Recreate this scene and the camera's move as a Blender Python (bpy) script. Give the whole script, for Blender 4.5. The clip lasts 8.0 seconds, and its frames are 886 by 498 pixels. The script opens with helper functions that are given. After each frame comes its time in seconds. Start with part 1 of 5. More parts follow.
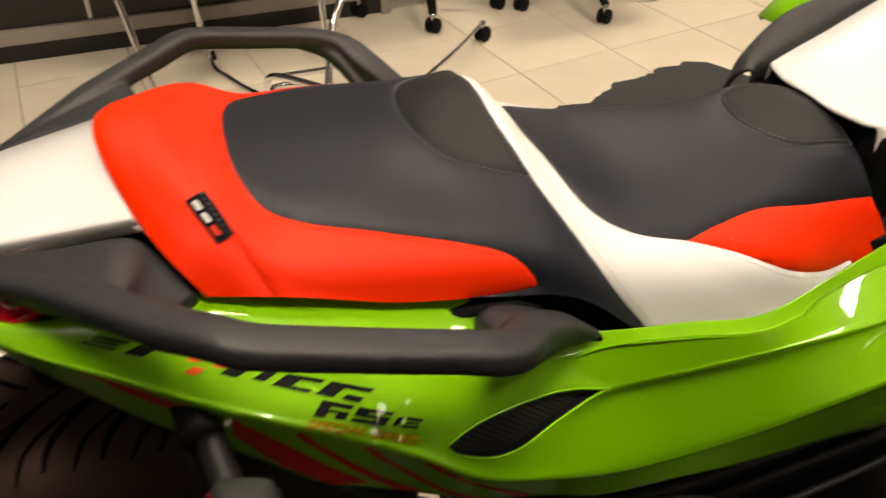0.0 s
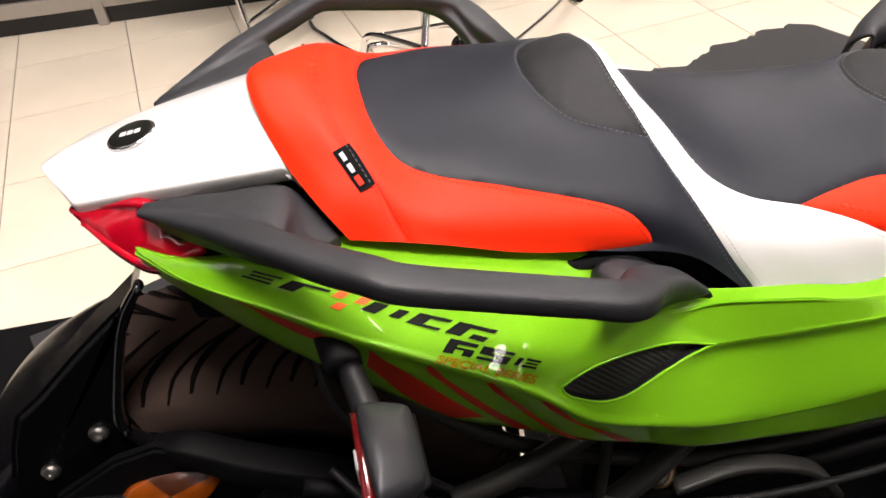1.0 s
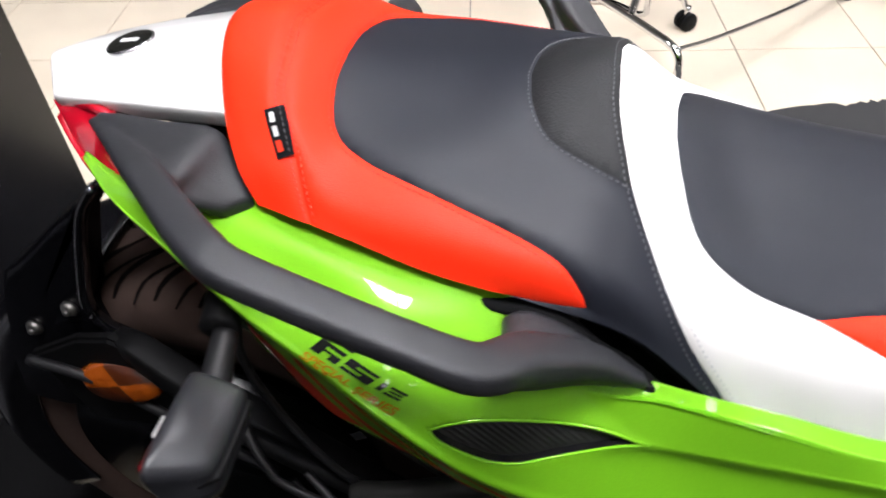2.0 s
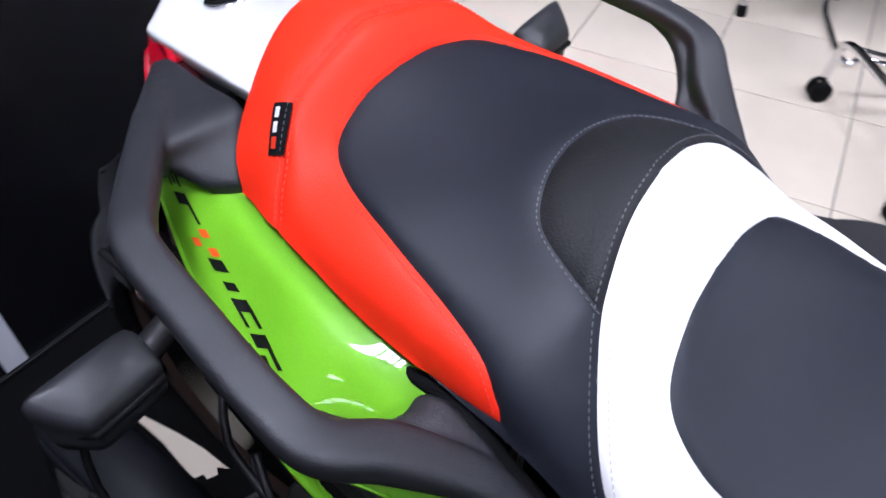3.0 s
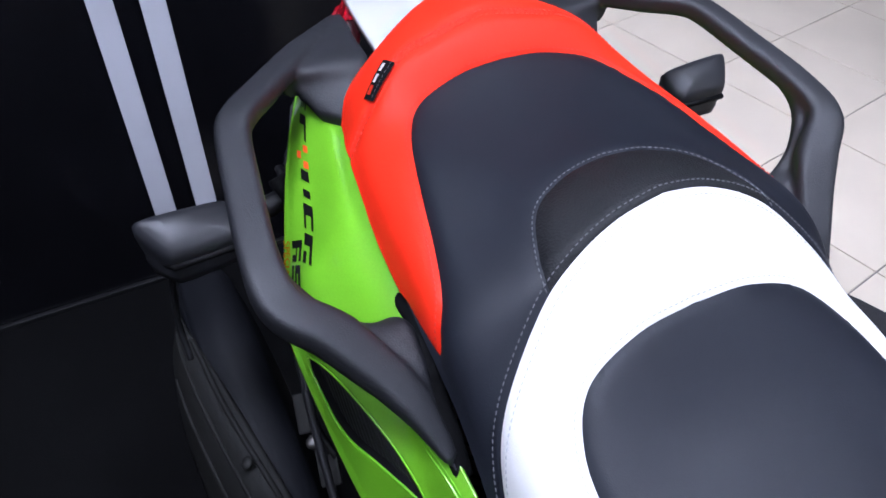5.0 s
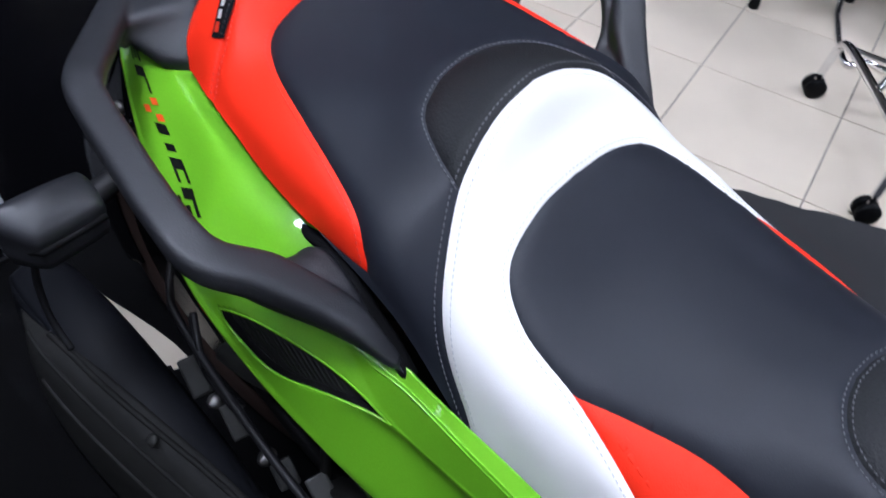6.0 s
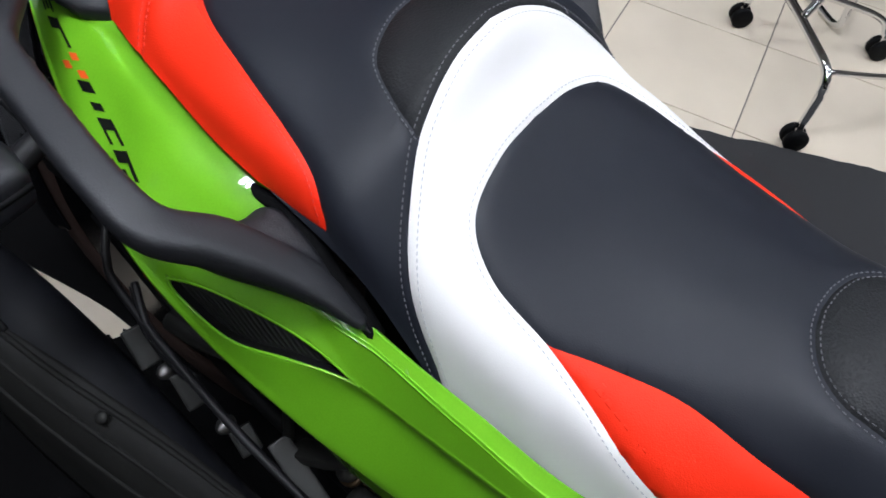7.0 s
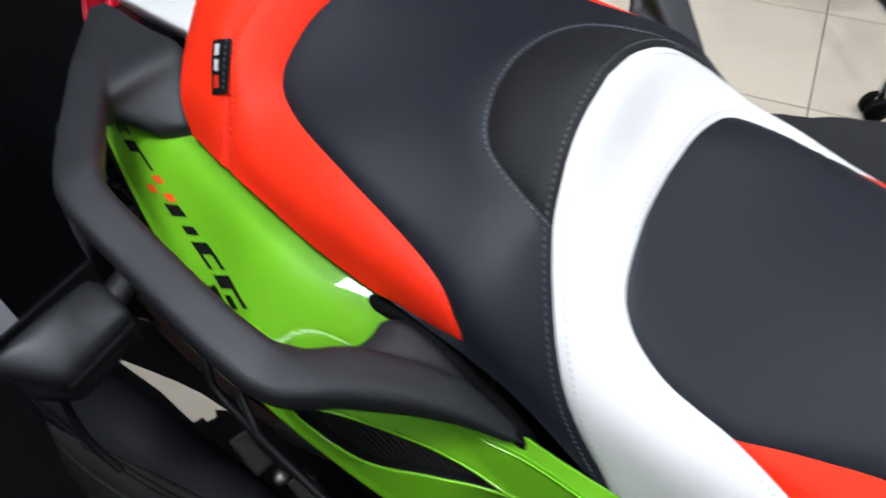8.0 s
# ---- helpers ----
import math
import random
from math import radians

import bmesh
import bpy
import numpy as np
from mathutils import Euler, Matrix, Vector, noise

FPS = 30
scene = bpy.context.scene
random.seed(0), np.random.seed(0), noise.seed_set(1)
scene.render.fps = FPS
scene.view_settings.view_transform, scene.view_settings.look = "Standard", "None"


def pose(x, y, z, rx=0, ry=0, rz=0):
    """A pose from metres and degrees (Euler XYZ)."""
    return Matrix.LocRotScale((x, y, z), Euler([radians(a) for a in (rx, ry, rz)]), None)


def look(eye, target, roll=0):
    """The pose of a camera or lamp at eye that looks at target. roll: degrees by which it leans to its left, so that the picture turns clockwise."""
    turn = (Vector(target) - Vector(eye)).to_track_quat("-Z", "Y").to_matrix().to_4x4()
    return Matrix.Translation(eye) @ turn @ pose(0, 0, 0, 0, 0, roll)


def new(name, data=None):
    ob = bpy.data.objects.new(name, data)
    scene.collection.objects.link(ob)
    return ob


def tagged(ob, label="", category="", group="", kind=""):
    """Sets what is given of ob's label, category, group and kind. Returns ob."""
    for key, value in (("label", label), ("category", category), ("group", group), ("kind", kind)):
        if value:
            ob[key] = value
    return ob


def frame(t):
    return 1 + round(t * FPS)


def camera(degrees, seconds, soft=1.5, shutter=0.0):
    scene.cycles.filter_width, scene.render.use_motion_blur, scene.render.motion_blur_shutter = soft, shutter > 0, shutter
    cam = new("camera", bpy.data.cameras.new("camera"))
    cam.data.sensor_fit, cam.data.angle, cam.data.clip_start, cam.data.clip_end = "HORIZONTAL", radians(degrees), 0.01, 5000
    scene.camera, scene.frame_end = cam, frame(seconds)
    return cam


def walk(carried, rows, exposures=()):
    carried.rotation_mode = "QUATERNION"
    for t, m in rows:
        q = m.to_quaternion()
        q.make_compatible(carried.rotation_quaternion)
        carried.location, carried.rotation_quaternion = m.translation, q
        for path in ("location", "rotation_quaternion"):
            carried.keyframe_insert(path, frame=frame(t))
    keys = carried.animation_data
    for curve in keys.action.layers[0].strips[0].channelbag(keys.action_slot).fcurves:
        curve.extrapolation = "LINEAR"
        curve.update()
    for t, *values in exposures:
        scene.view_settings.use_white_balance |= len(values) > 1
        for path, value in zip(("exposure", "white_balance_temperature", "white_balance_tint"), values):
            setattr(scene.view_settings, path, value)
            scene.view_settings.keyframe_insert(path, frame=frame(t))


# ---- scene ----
cam = camera(61.53, 8.0, soft=1.6, shutter=0.4)
PATH = [
    (0, (-0.1696, -0.5609, 1.1683), (0.0608, 0.1891, 0.5483), -1.74),
    (0.5, (-0.2284, -0.5966, 1.1882), (-0.0679, 0.1650, 0.5605), -2.60),
    (1, (-0.2148, -0.5865, 1.1895), (-0.0921, 0.1594, 0.5349), -4.67),
    (1.5, (-0.1228, -0.5430, 1.1816), (-0.1006, 0.2030, 0.5161), -4.18),
    (2, (0.0106, -0.5144, 1.1733), (-0.1536, 0.1845, 0.4773), -2.87),
    (2.2, (0.0460, -0.4870, 1.1806), (-0.1322, 0.2043, 0.4804), -0.44),
    (3.3, (0.1894, -0.3400, 1.1782), (-0.2979, 0.1683, 0.4681), 0.36),
    (3.5, (0.2297, -0.3214, 1.1897), (-0.2896, 0.1733, 0.4929), 1.64),
    (4, (0.2823, -0.3275, 1.1980), (-0.3426, 0.0405, 0.5095), -0.05),
    (4.2, (0.2954, -0.3229, 1.1942), (-0.3559, 0.0270, 0.5208), -0.71),
    (5.3, (0.3151, -0.3207, 1.1966), (-0.3094, 0.0359, 0.5017), 2.63),
    (5.5, (0.2901, -0.3614, 1.2094), (-0.2783, 0.0677, 0.5074), 5.70),
    (6, (0.2842, -0.4062, 1.1985), (-0.1342, 0.1222, 0.4597), 5.40),
    (6.5, (0.2524, -0.4149, 1.1844), (-0.0890, 0.1164, 0.4090), 9.16),
    (7, (0.2559, -0.4041, 1.1847), (-0.0542, 0.1387, 0.4042), 8.74),
    (7.5, (0.2369, -0.3955, 1.1866), (-0.0732, 0.1544, 0.4110), 5.58),
    (8, (0.1635, -0.3696, 1.1772), (-0.2049, 0.1418, 0.4008), -3.93),
]
EXPOSURES = [(0.0, -0.30, 8600, 15), (0.3, -0.07, 8050, 17), (0.6, 0.22, 7350, 18), (1.0, 0.38, 6950, 18), (1.5, 0.45, 6600, 16), (2.2, 0.48, 6050, 14), (3.3, -0.12, 5350, 22), (4.2, -0.10, 5250, 22),
             (5.5, -0.16, 5250, 18), (6.0, -0.34, 5350, 16), (6.5, -0.40, 5500, 14), (7.0, -0.42, 5750, 11), (8.0, -0.40, 5800, 9)]
walk(cam, [(t, look(eye, target, roll)) for t, eye, target, roll in PATH], EXPOSURES)

# ---- light: a showroom under rows of fluorescent ceiling lights, and one lamp added as fill ----
world = bpy.data.worlds.new("world")
scene.world = world
world.use_nodes = True
world.node_tree.nodes["Background"].inputs[0].default_value = (0.9, 0.95, 1.0, 1)
world.node_tree.nodes["Background"].inputs[1].default_value = 0.006
CEILING_Z = 3.0
# the lone lamp at (2.3, 2.9) is added to brighten the far floor
LAMPS = [(x, y) for x in (-2.3, 0.0, 2.3) for y in (-4.9, -2.9, -0.65, 0.85)] + [(2.3, 2.9)]
for x, y in LAMPS:
    lamp = bpy.data.lights.new("tube_light", "AREA")
    lamp.shape, lamp.size, lamp.energy = "SQUARE", 0.56, {-4.9: 3, -2.9: 6.5, -0.65: 70, 0.85: 43, 2.9: 95}[y] * {-2.3: 0.88, 0.0: 1.0, 2.3: 0.90}[x]
    lamp.color = (1.0, 0.98, 0.95)
    ob = new("tube_light", lamp)
    ob.matrix_world = pose(x, y, CEILING_Z - 0.05)


# ---- materials ----
def material(name, colour, rough=0.5, metal=0.0, coat=0.0, noise_scale=40.0, noise_amount=0.06, bump=0.0, bump_scale=300.0,
             voronoi=False, random_amount=0.0, emission=None, strength=0.0, coat_rough=0.05, spec=0.5, stain=0.0, sheen=0.0):
    m = bpy.data.materials.new(name)
    m.use_nodes = True
    nt = m.node_tree
    b = nt.nodes["Principled BSDF"]
    b.inputs["Roughness"].default_value = rough
    b.inputs["Metallic"].default_value = metal
    b.inputs["Coat Weight"].default_value = coat
    b.inputs["Coat Roughness"].default_value = coat_rough
    b.inputs["Specular IOR Level"].default_value = spec
    b.inputs["Sheen Weight"].default_value = sheen
    tc = nt.nodes.new("ShaderNodeTexCoord")
    n = nt.nodes.new("ShaderNodeTexNoise")
    n.inputs["Scale"].default_value = noise_scale
    n.inputs["Detail"].default_value = 5
    nt.links.new(tc.outputs["Object"], n.inputs["Vector"])
    mix = nt.nodes.new("ShaderNodeMix")
    mix.data_type = "RGBA"
    c = Vector(colour)
    mix.inputs["A"].default_value = (*(c * (1 - noise_amount)), 1)
    mix.inputs["B"].default_value = (*[min(1.0, v * (1 + noise_amount)) for v in c], 1)
    nt.links.new(n.outputs["Fac"], mix.inputs["Factor"])
    out = mix.outputs["Result"]
    if stain:
        n2 = nt.nodes.new("ShaderNodeTexNoise")
        n2.inputs["Scale"].default_value = 3.0
        n2.inputs["Detail"].default_value = 6
        nt.links.new(tc.outputs["Object"], n2.inputs["Vector"])
        hsv = nt.nodes.new("ShaderNodeHueSaturation")
        mr = nt.nodes.new("ShaderNodeMapRange")
        mr.inputs["From Min"].default_value, mr.inputs["From Max"].default_value = 0.3, 0.7
        mr.inputs["To Min"].default_value, mr.inputs["To Max"].default_value = 1 - stain, 1 + stain
        nt.links.new(n2.outputs["Fac"], mr.inputs["Value"])
        nt.links.new(mr.outputs["Result"], hsv.inputs["Value"])
        nt.links.new(out, hsv.inputs["Color"])
        out = hsv.outputs["Color"]
    if random_amount:
        oi = nt.nodes.new("ShaderNodeObjectInfo")
        hsv = nt.nodes.new("ShaderNodeHueSaturation")
        mr = nt.nodes.new("ShaderNodeMapRange")
        mr.inputs["To Min"].default_value, mr.inputs["To Max"].default_value = 1 - random_amount, 1 + random_amount
        nt.links.new(oi.outputs["Random"], mr.inputs["Value"])
        nt.links.new(mr.outputs["Result"], hsv.inputs["Value"])
        nt.links.new(out, hsv.inputs["Color"])
        out = hsv.outputs["Color"]
    nt.links.new(out, b.inputs["Base Color"])
    rr = nt.nodes.new("ShaderNodeMapRange")
    rr.inputs["To Min"].default_value, rr.inputs["To Max"].default_value = rough * 0.85, min(1.0, rough * 1.15)
    nt.links.new(n.outputs["Fac"], rr.inputs["Value"])
    nt.links.new(rr.outputs["Result"], b.inputs["Roughness"])
    if bump:
        t = nt.nodes.new("ShaderNodeTexVoronoi" if voronoi else "ShaderNodeTexNoise")
        t.inputs["Scale"].default_value = bump_scale
        nt.links.new(tc.outputs["Object"], t.inputs["Vector"])
        bp = nt.nodes.new("ShaderNodeBump")
        bp.inputs["Strength"].default_value = bump
        bp.inputs["Distance"].default_value = 0.0006
        nt.links.new(t.outputs["Distance" if voronoi else "Fac"], bp.inputs["Height"])
        nt.links.new(bp.outputs["Normal"], b.inputs["Normal"])
    if emission:
        b.inputs["Emission Color"].default_value = (*emission, 1)
        b.inputs["Emission Strength"].default_value = strength
    return m


M_BLACK_VINYL = material("black_vinyl", (0.0100, 0.0116, 0.0176), 0.50, spec=0.27, bump=0.10, bump_scale=900, voronoi=True, noise_scale=9, noise_amount=0.1)
M_TONGUE = material("textured_black_vinyl", (0.0072, 0.0077, 0.0092), 0.62, spec=0.35, bump=0.55, bump_scale=520, voronoi=True, noise_scale=14)
M_RED_VINYL = material("red_vinyl", (0.86, 0.027, 0.004), 0.5, spec=0.17, bump=0.2, bump_scale=900, voronoi=True, noise_scale=9, noise_amount=0.05)
M_WHITE_VINYL = material("white_vinyl", (0.80, 0.79, 0.77), 0.45, bump=0.09, bump_scale=900, voronoi=True, noise_scale=9, noise_amount=0.02)
M_STITCH = material("stitch_thread", (0.10, 0.10, 0.11), 0.7)
M_STITCH_WHITE = material("pale_stitch_thread", (0.46, 0.46, 0.48), 0.7)
M_STITCH_RED = material("red_stitch_thread", (0.66, 0.016, 0.005), 0.7)
M_GREEN = material("green_lacquer", (0.170, 0.465, 0.011), 0.36, spec=0.15, coat=1.0, noise_scale=600, noise_amount=0.1, coat_rough=0.03)
M_WHITE_LACQUER = material("white_lacquer", (0.80, 0.80, 0.79), 0.3, coat=1.0, noise_amount=0.01)
M_DULL_BLACK = material("dull_black", (0.004, 0.004, 0.0045), 0.85, spec=0.1, noise_scale=60, noise_amount=0.2)
M_RAIL = material("matt_black_plastic", (0.0125, 0.013, 0.016), 0.56, bump=0.35, bump_scale=700, noise_scale=30, noise_amount=0.15)
M_DARK_PLASTIC = material("dark_plastic", (0.0030, 0.0030, 0.0034), 0.6, noise_scale=30, noise_amount=0.3, bump=0.2, spec=0.12)
M_GREY_PLASTIC = material("dark_grey_plastic", (0.0075, 0.0075, 0.0085), 0.5, spec=0.3, noise_scale=30, noise_amount=0.2, bump=0.2)
M_SILENCER = material("blue_black_enamel", (0.0060, 0.0065, 0.0085), 0.55, spec=0.14, noise_scale=30, noise_amount=0.2)
M_SHIELD = material("warm_grey_plastic", (0.0110, 0.0110, 0.0102), 0.65, spec=0.16, noise_scale=40, noise_amount=0.25, bump=0.3)
M_VENT = material("black_vent_mesh", (0.007, 0.007, 0.007), 0.65, bump=1.0, bump_scale=260, voronoi=True)
vent_nodes = M_VENT.node_tree
ribs = vent_nodes.nodes.new("ShaderNodeTexWave")
ribs.bands_direction = "DIAGONAL"
ribs.inputs["Scale"].default_value = 85
ribs.inputs["Distortion"].default_value = 0.3
vent_nodes.links.new(vent_nodes.nodes["Texture Coordinate"].outputs["Object"], ribs.inputs["Vector"])
vent_nodes.links.new(ribs.outputs["Fac"], vent_nodes.nodes["Bump"].inputs["Height"])
vent_nodes.nodes["Bump"].inputs["Distance"].default_value = 0.0004
M_EDGE = material("polished_black", (0.004, 0.004, 0.005), 0.06, coat=1.0)
M_GLOSS_BLACK = material("gloss_black", (0.003, 0.003, 0.004), 0.2, spec=0.28, noise_amount=0.2)
M_RUBBER = material("tyre_rubber", (0.044, 0.028, 0.023), 0.8, spec=0.15, noise_scale=60, noise_amount=0.25, bump=0.4)
M_BOLT = material("dull_zinc", (0.20, 0.195, 0.185), 0.45, 1.0, noise_scale=300, noise_amount=0.3, bump=0.4)
M_CHROME = material("chrome", (0.75, 0.75, 0.76), 0.08, 1.0, noise_amount=0.03)
M_STEEL = material("dark_steel", (0.030, 0.030, 0.028), 0.55, 0.6, noise_scale=60, noise_amount=0.3)
M_LINK = material("grey_cast_metal", (0.024, 0.024, 0.022), 0.55, 0.4, noise_scale=60, noise_amount=0.3, bump=0.3)
M_BRASS = material("aged_brass", (0.32, 0.22, 0.13), 0.35, 1.0, noise_scale=90, noise_amount=0.2)
M_RED_LENS = material("red_lens", (0.46, 0.002, 0.014), 0.12, coat=0.6, noise_scale=50, noise_amount=0.25)
M_DARK_LENS = material("unlit_red_lens", (0.030, 0.001, 0.003), 0.15, coat=0.6, noise_scale=50, noise_amount=0.3)
M_SIGNAL_LENS = material("dark_red_lens", (0.10, 0.004, 0.005), 0.12, coat=0.8, noise_scale=50, noise_amount=0.25)
M_AMBER = material("amber_reflector", (0.26, 0.052, 0.003), 0.25, coat=0.6, bump=0.8, bump_scale=120, voronoi=True)
M_AMBER_DARK = material("dark_amber_reflector", (0.055, 0.010, 0.001), 0.3, coat=0.6, bump=0.8, bump_scale=120, voronoi=True)
M_PRINT_BLACK = material("black_print", (0.006, 0.007, 0.006), 0.5, spec=0.1, coat=0.8, coat_rough=0.03)
M_PRINT_ORANGE = material("orange_print", (0.85, 0.10, 0.01), 0.35, coat=0.6)
M_PRINT_GOLD = material("ochre_print", (0.34, 0.17, 0.0), 0.5, spec=0.1, coat=0.8, coat_rough=0.03)
M_TAG = material("black_woven_tag", (0.006, 0.006, 0.007), 0.9, spec=0.1, bump=0.4, bump_scale=900)
M_SIGNAL = material("signal_plastic", (0.016, 0.0165, 0.020), 0.45, bump=0.15, bump_scale=700, noise_scale=30, noise_amount=0.1)
M_PRINT_WHITE = material("white_print", (0.62, 0.62, 0.62), 0.8, spec=0.2)
M_STRIPE_RED = material("red_stripe_print", (0.56, 0.03, 0.01), 0.5, spec=0.1, coat=0.8, coat_rough=0.03)
M_TILE = material("beige_floor_tile", (0.68, 0.60, 0.48), 0.3, noise_scale=3, noise_amount=0.05, stain=0.05, random_amount=0.03, bump=0.04, bump_scale=40)
M_GROUT = material("grey_grout", (0.20, 0.18, 0.155), 0.9, noise_scale=60, noise_amount=0.25)
M_MAT = material("charcoal_carpet", (0.0175, 0.0174, 0.0190), 0.95, sheen=0.35, spec=0.15, noise_scale=200, noise_amount=0.4, bump=1.0, bump_scale=400, stain=0.15)
M_MAT_DARK = material("black_carpet", (0.0026, 0.0026, 0.0029), 0.95, noise_scale=200, noise_amount=0.4, bump=1.0, bump_scale=400, stain=0.15, spec=0.1)
M_GROOVE_SHADE = material("groove_shadow_rubber", (0.004, 0.003, 0.003), 0.95, spec=0.05)
M_WALL = material("grey_wall_paint", (0.42, 0.41, 0.40), 0.8, noise_scale=6, noise_amount=0.03, bump=0.1, bump_scale=150)
M_CEILING = material("ceiling_paint", (0.30, 0.30, 0.30), 0.9, noise_scale=6, noise_amount=0.02)
M_BLACK_BOARD = material("black_laminate", (0.0045, 0.0045, 0.006), 0.25, noise_scale=5, noise_amount=0.2, stain=0.1)
M_STRIPE = material("pale_grey_strip", (0.62, 0.63, 0.68), 0.4, noise_scale=20, noise_amount=0.04)
M_DESK_METAL = material("desk_metal", (0.30, 0.27, 0.24), 0.4, 0.3, noise_scale=20, noise_amount=0.08)
M_DIFFUSER = material("lamp_diffuser", (0.9, 0.9, 0.9), 0.5, emission=(1, 0.98, 0.95), strength=6)


# ---- building helpers ----
def mesh_object(name, verts, faces, mat, parent=None, label="", smooth=True):
    me = bpy.data.meshes.new(name)
    me.from_pydata([tuple(map(float, v)) for v in verts], [], [tuple(map(int, f)) for f in faces])
    me.materials.append(mat)
    if smooth:
        me.shade_smooth()
    me.update()
    ob = new(name, me)
    if parent is not None:
        ob.parent = parent
    if label:
        tagged(ob, label)
    return ob


def part(name, bm, mat, parent=None, label="", smooth=True):
    bmesh.ops.recalc_face_normals(bm, faces=bm.faces)
    me = bpy.data.meshes.new(name)
    bm.to_mesh(me)
    bm.free()
    me.materials.append(mat)
    if smooth:
        me.shade_smooth()
    ob = new(name, me)
    if parent is not None:
        ob.parent = parent
    if label:
        tagged(ob, label)
    return ob


def thing(name, label, category, group="", at=(0, 0, 0), m=None):
    ob = new(name)
    ob.empty_display_size = 0.1
    ob.matrix_local = m if m is not None else Matrix.Translation(at)
    return tagged(ob, label, category, group)


def box(bm, lo, hi, bevel=0.0, m=None):
    r = bmesh.ops.create_cube(bm, size=1.0)
    lo, hi = Vector(lo), Vector(hi)
    for v in r["verts"]:
        v.co = Vector((lo[i] + (v.co[i] + 0.5) * (hi[i] - lo[i]) for i in range(3)))
    if bevel:
        edges = {e for v in r["verts"] for e in v.link_edges}
        out = bmesh.ops.bevel(bm, geom=list(edges), offset=bevel, segments=2, affect="EDGES", profile=0.6)
        verts = out["verts"]
    else:
        verts = r["verts"]
    if m is not None:
        for v in set(verts):
            v.co = m @ v.co
    return verts


def spline(points, samples):
    """Points along a smooth curve through the given ones."""
    p = np.array(points, float)
    n = len(p)
    p = np.vstack([2 * p[0] - p[1], p, 2 * p[-1] - p[-2]])
    s = np.linspace(0, n - 1 - 1e-9, samples)
    i = s.astype(int)
    f = (s - i)[:, None]
    a, b, c, d = p[i], p[i + 1], p[i + 2], p[i + 3]
    return 0.5 * (2 * b + (c - a) * f + (2 * a - 5 * b + 4 * c - d) * f**2 + (3 * b - a - 3 * c + d) * f**3)


def tube(bm, points, radius, sides=14, samples=40, flat=1.0, up=(0, 0, 1), smooth_path=True, square=1.0):
    """A swept tube; radius may be a list along the path; flat squeezes it along the up direction, square below 1 flattens its sides."""
    c = spline(points, samples) if smooth_path else np.array(points, float)
    n = len(c)
    rad = np.interp(np.linspace(0, 1, n), np.linspace(0, 1, len(radius)), radius) if isinstance(radius, (list, tuple)) else np.full(n, radius)
    tang = np.gradient(c, axis=0)
    tang /= np.linalg.norm(tang, axis=1)[:, None]
    rings, side = [], None
    ref = np.array(up, float)
    for k in range(n):
        s = np.cross(tang[k], ref)
        if np.linalg.norm(s) < 0.15:
            s = side if side is not None else np.cross(tang[k], (1, 0.2, 0))
        s /= np.linalg.norm(s)
        side = s
        w = np.cross(s, tang[k])
        ring = []
        for a in range(sides):
            q = 2 * math.pi * a / sides
            cq, sq = (math.copysign(abs(v) ** square, v) for v in (math.cos(q), math.sin(q)))
            ring.append(bm.verts.new(c[k] + rad[k] * (cq * s + flat * sq * w)))
        rings.append(ring)
    for r0, r1 in zip(rings[:-1], rings[1:]):
        for a in range(sides):
            bm.faces.new((r0[a], r0[(a + 1) % sides], r1[(a + 1) % sides], r1[a]))
    bm.faces.new(rings[0][::-1])
    bm.faces.new(rings[-1])
    return rings


def lathe(bm, profile, sides=48, m=None, closed=False):
    """Turns a profile of (radius, height) about the z axis."""
    rings = []
    for r, h in profile:
        ring = []
        for a in range(sides):
            q = 2 * math.pi * a / sides
            co = Vector((r * math.cos(q), r * math.sin(q), h))
            ring.append(bm.verts.new(m @ co if m is not None else co))
        rings.append(ring)
    pairs = list(zip(rings[:-1], rings[1:])) + ([(rings[-1], rings[0])] if closed else [])
    for r0, r1 in pairs:
        for a in range(sides):
            bm.faces.new((r0[a], r0[(a + 1) % sides], r1[(a + 1) % sides], r1[a]))
    if not closed:
        bm.faces.new(rings[0][::-1])
        bm.faces.new(rings[-1])


def prism(bm, outline, top, thickness):
    """A plate with a plan outline, whose upper face follows top(x, y)."""
    up = [bm.verts.new((x, y, top(x, y))) for x, y in outline]
    down = [bm.verts.new((x, y, top(x, y) - thickness)) for x, y in outline]
    bm.faces.new(up)
    bm.faces.new(down[::-1])
    n = len(up)
    for i in range(n):
        bm.faces.new((up[i], down[i], down[(i + 1) % n], up[(i + 1) % n]))


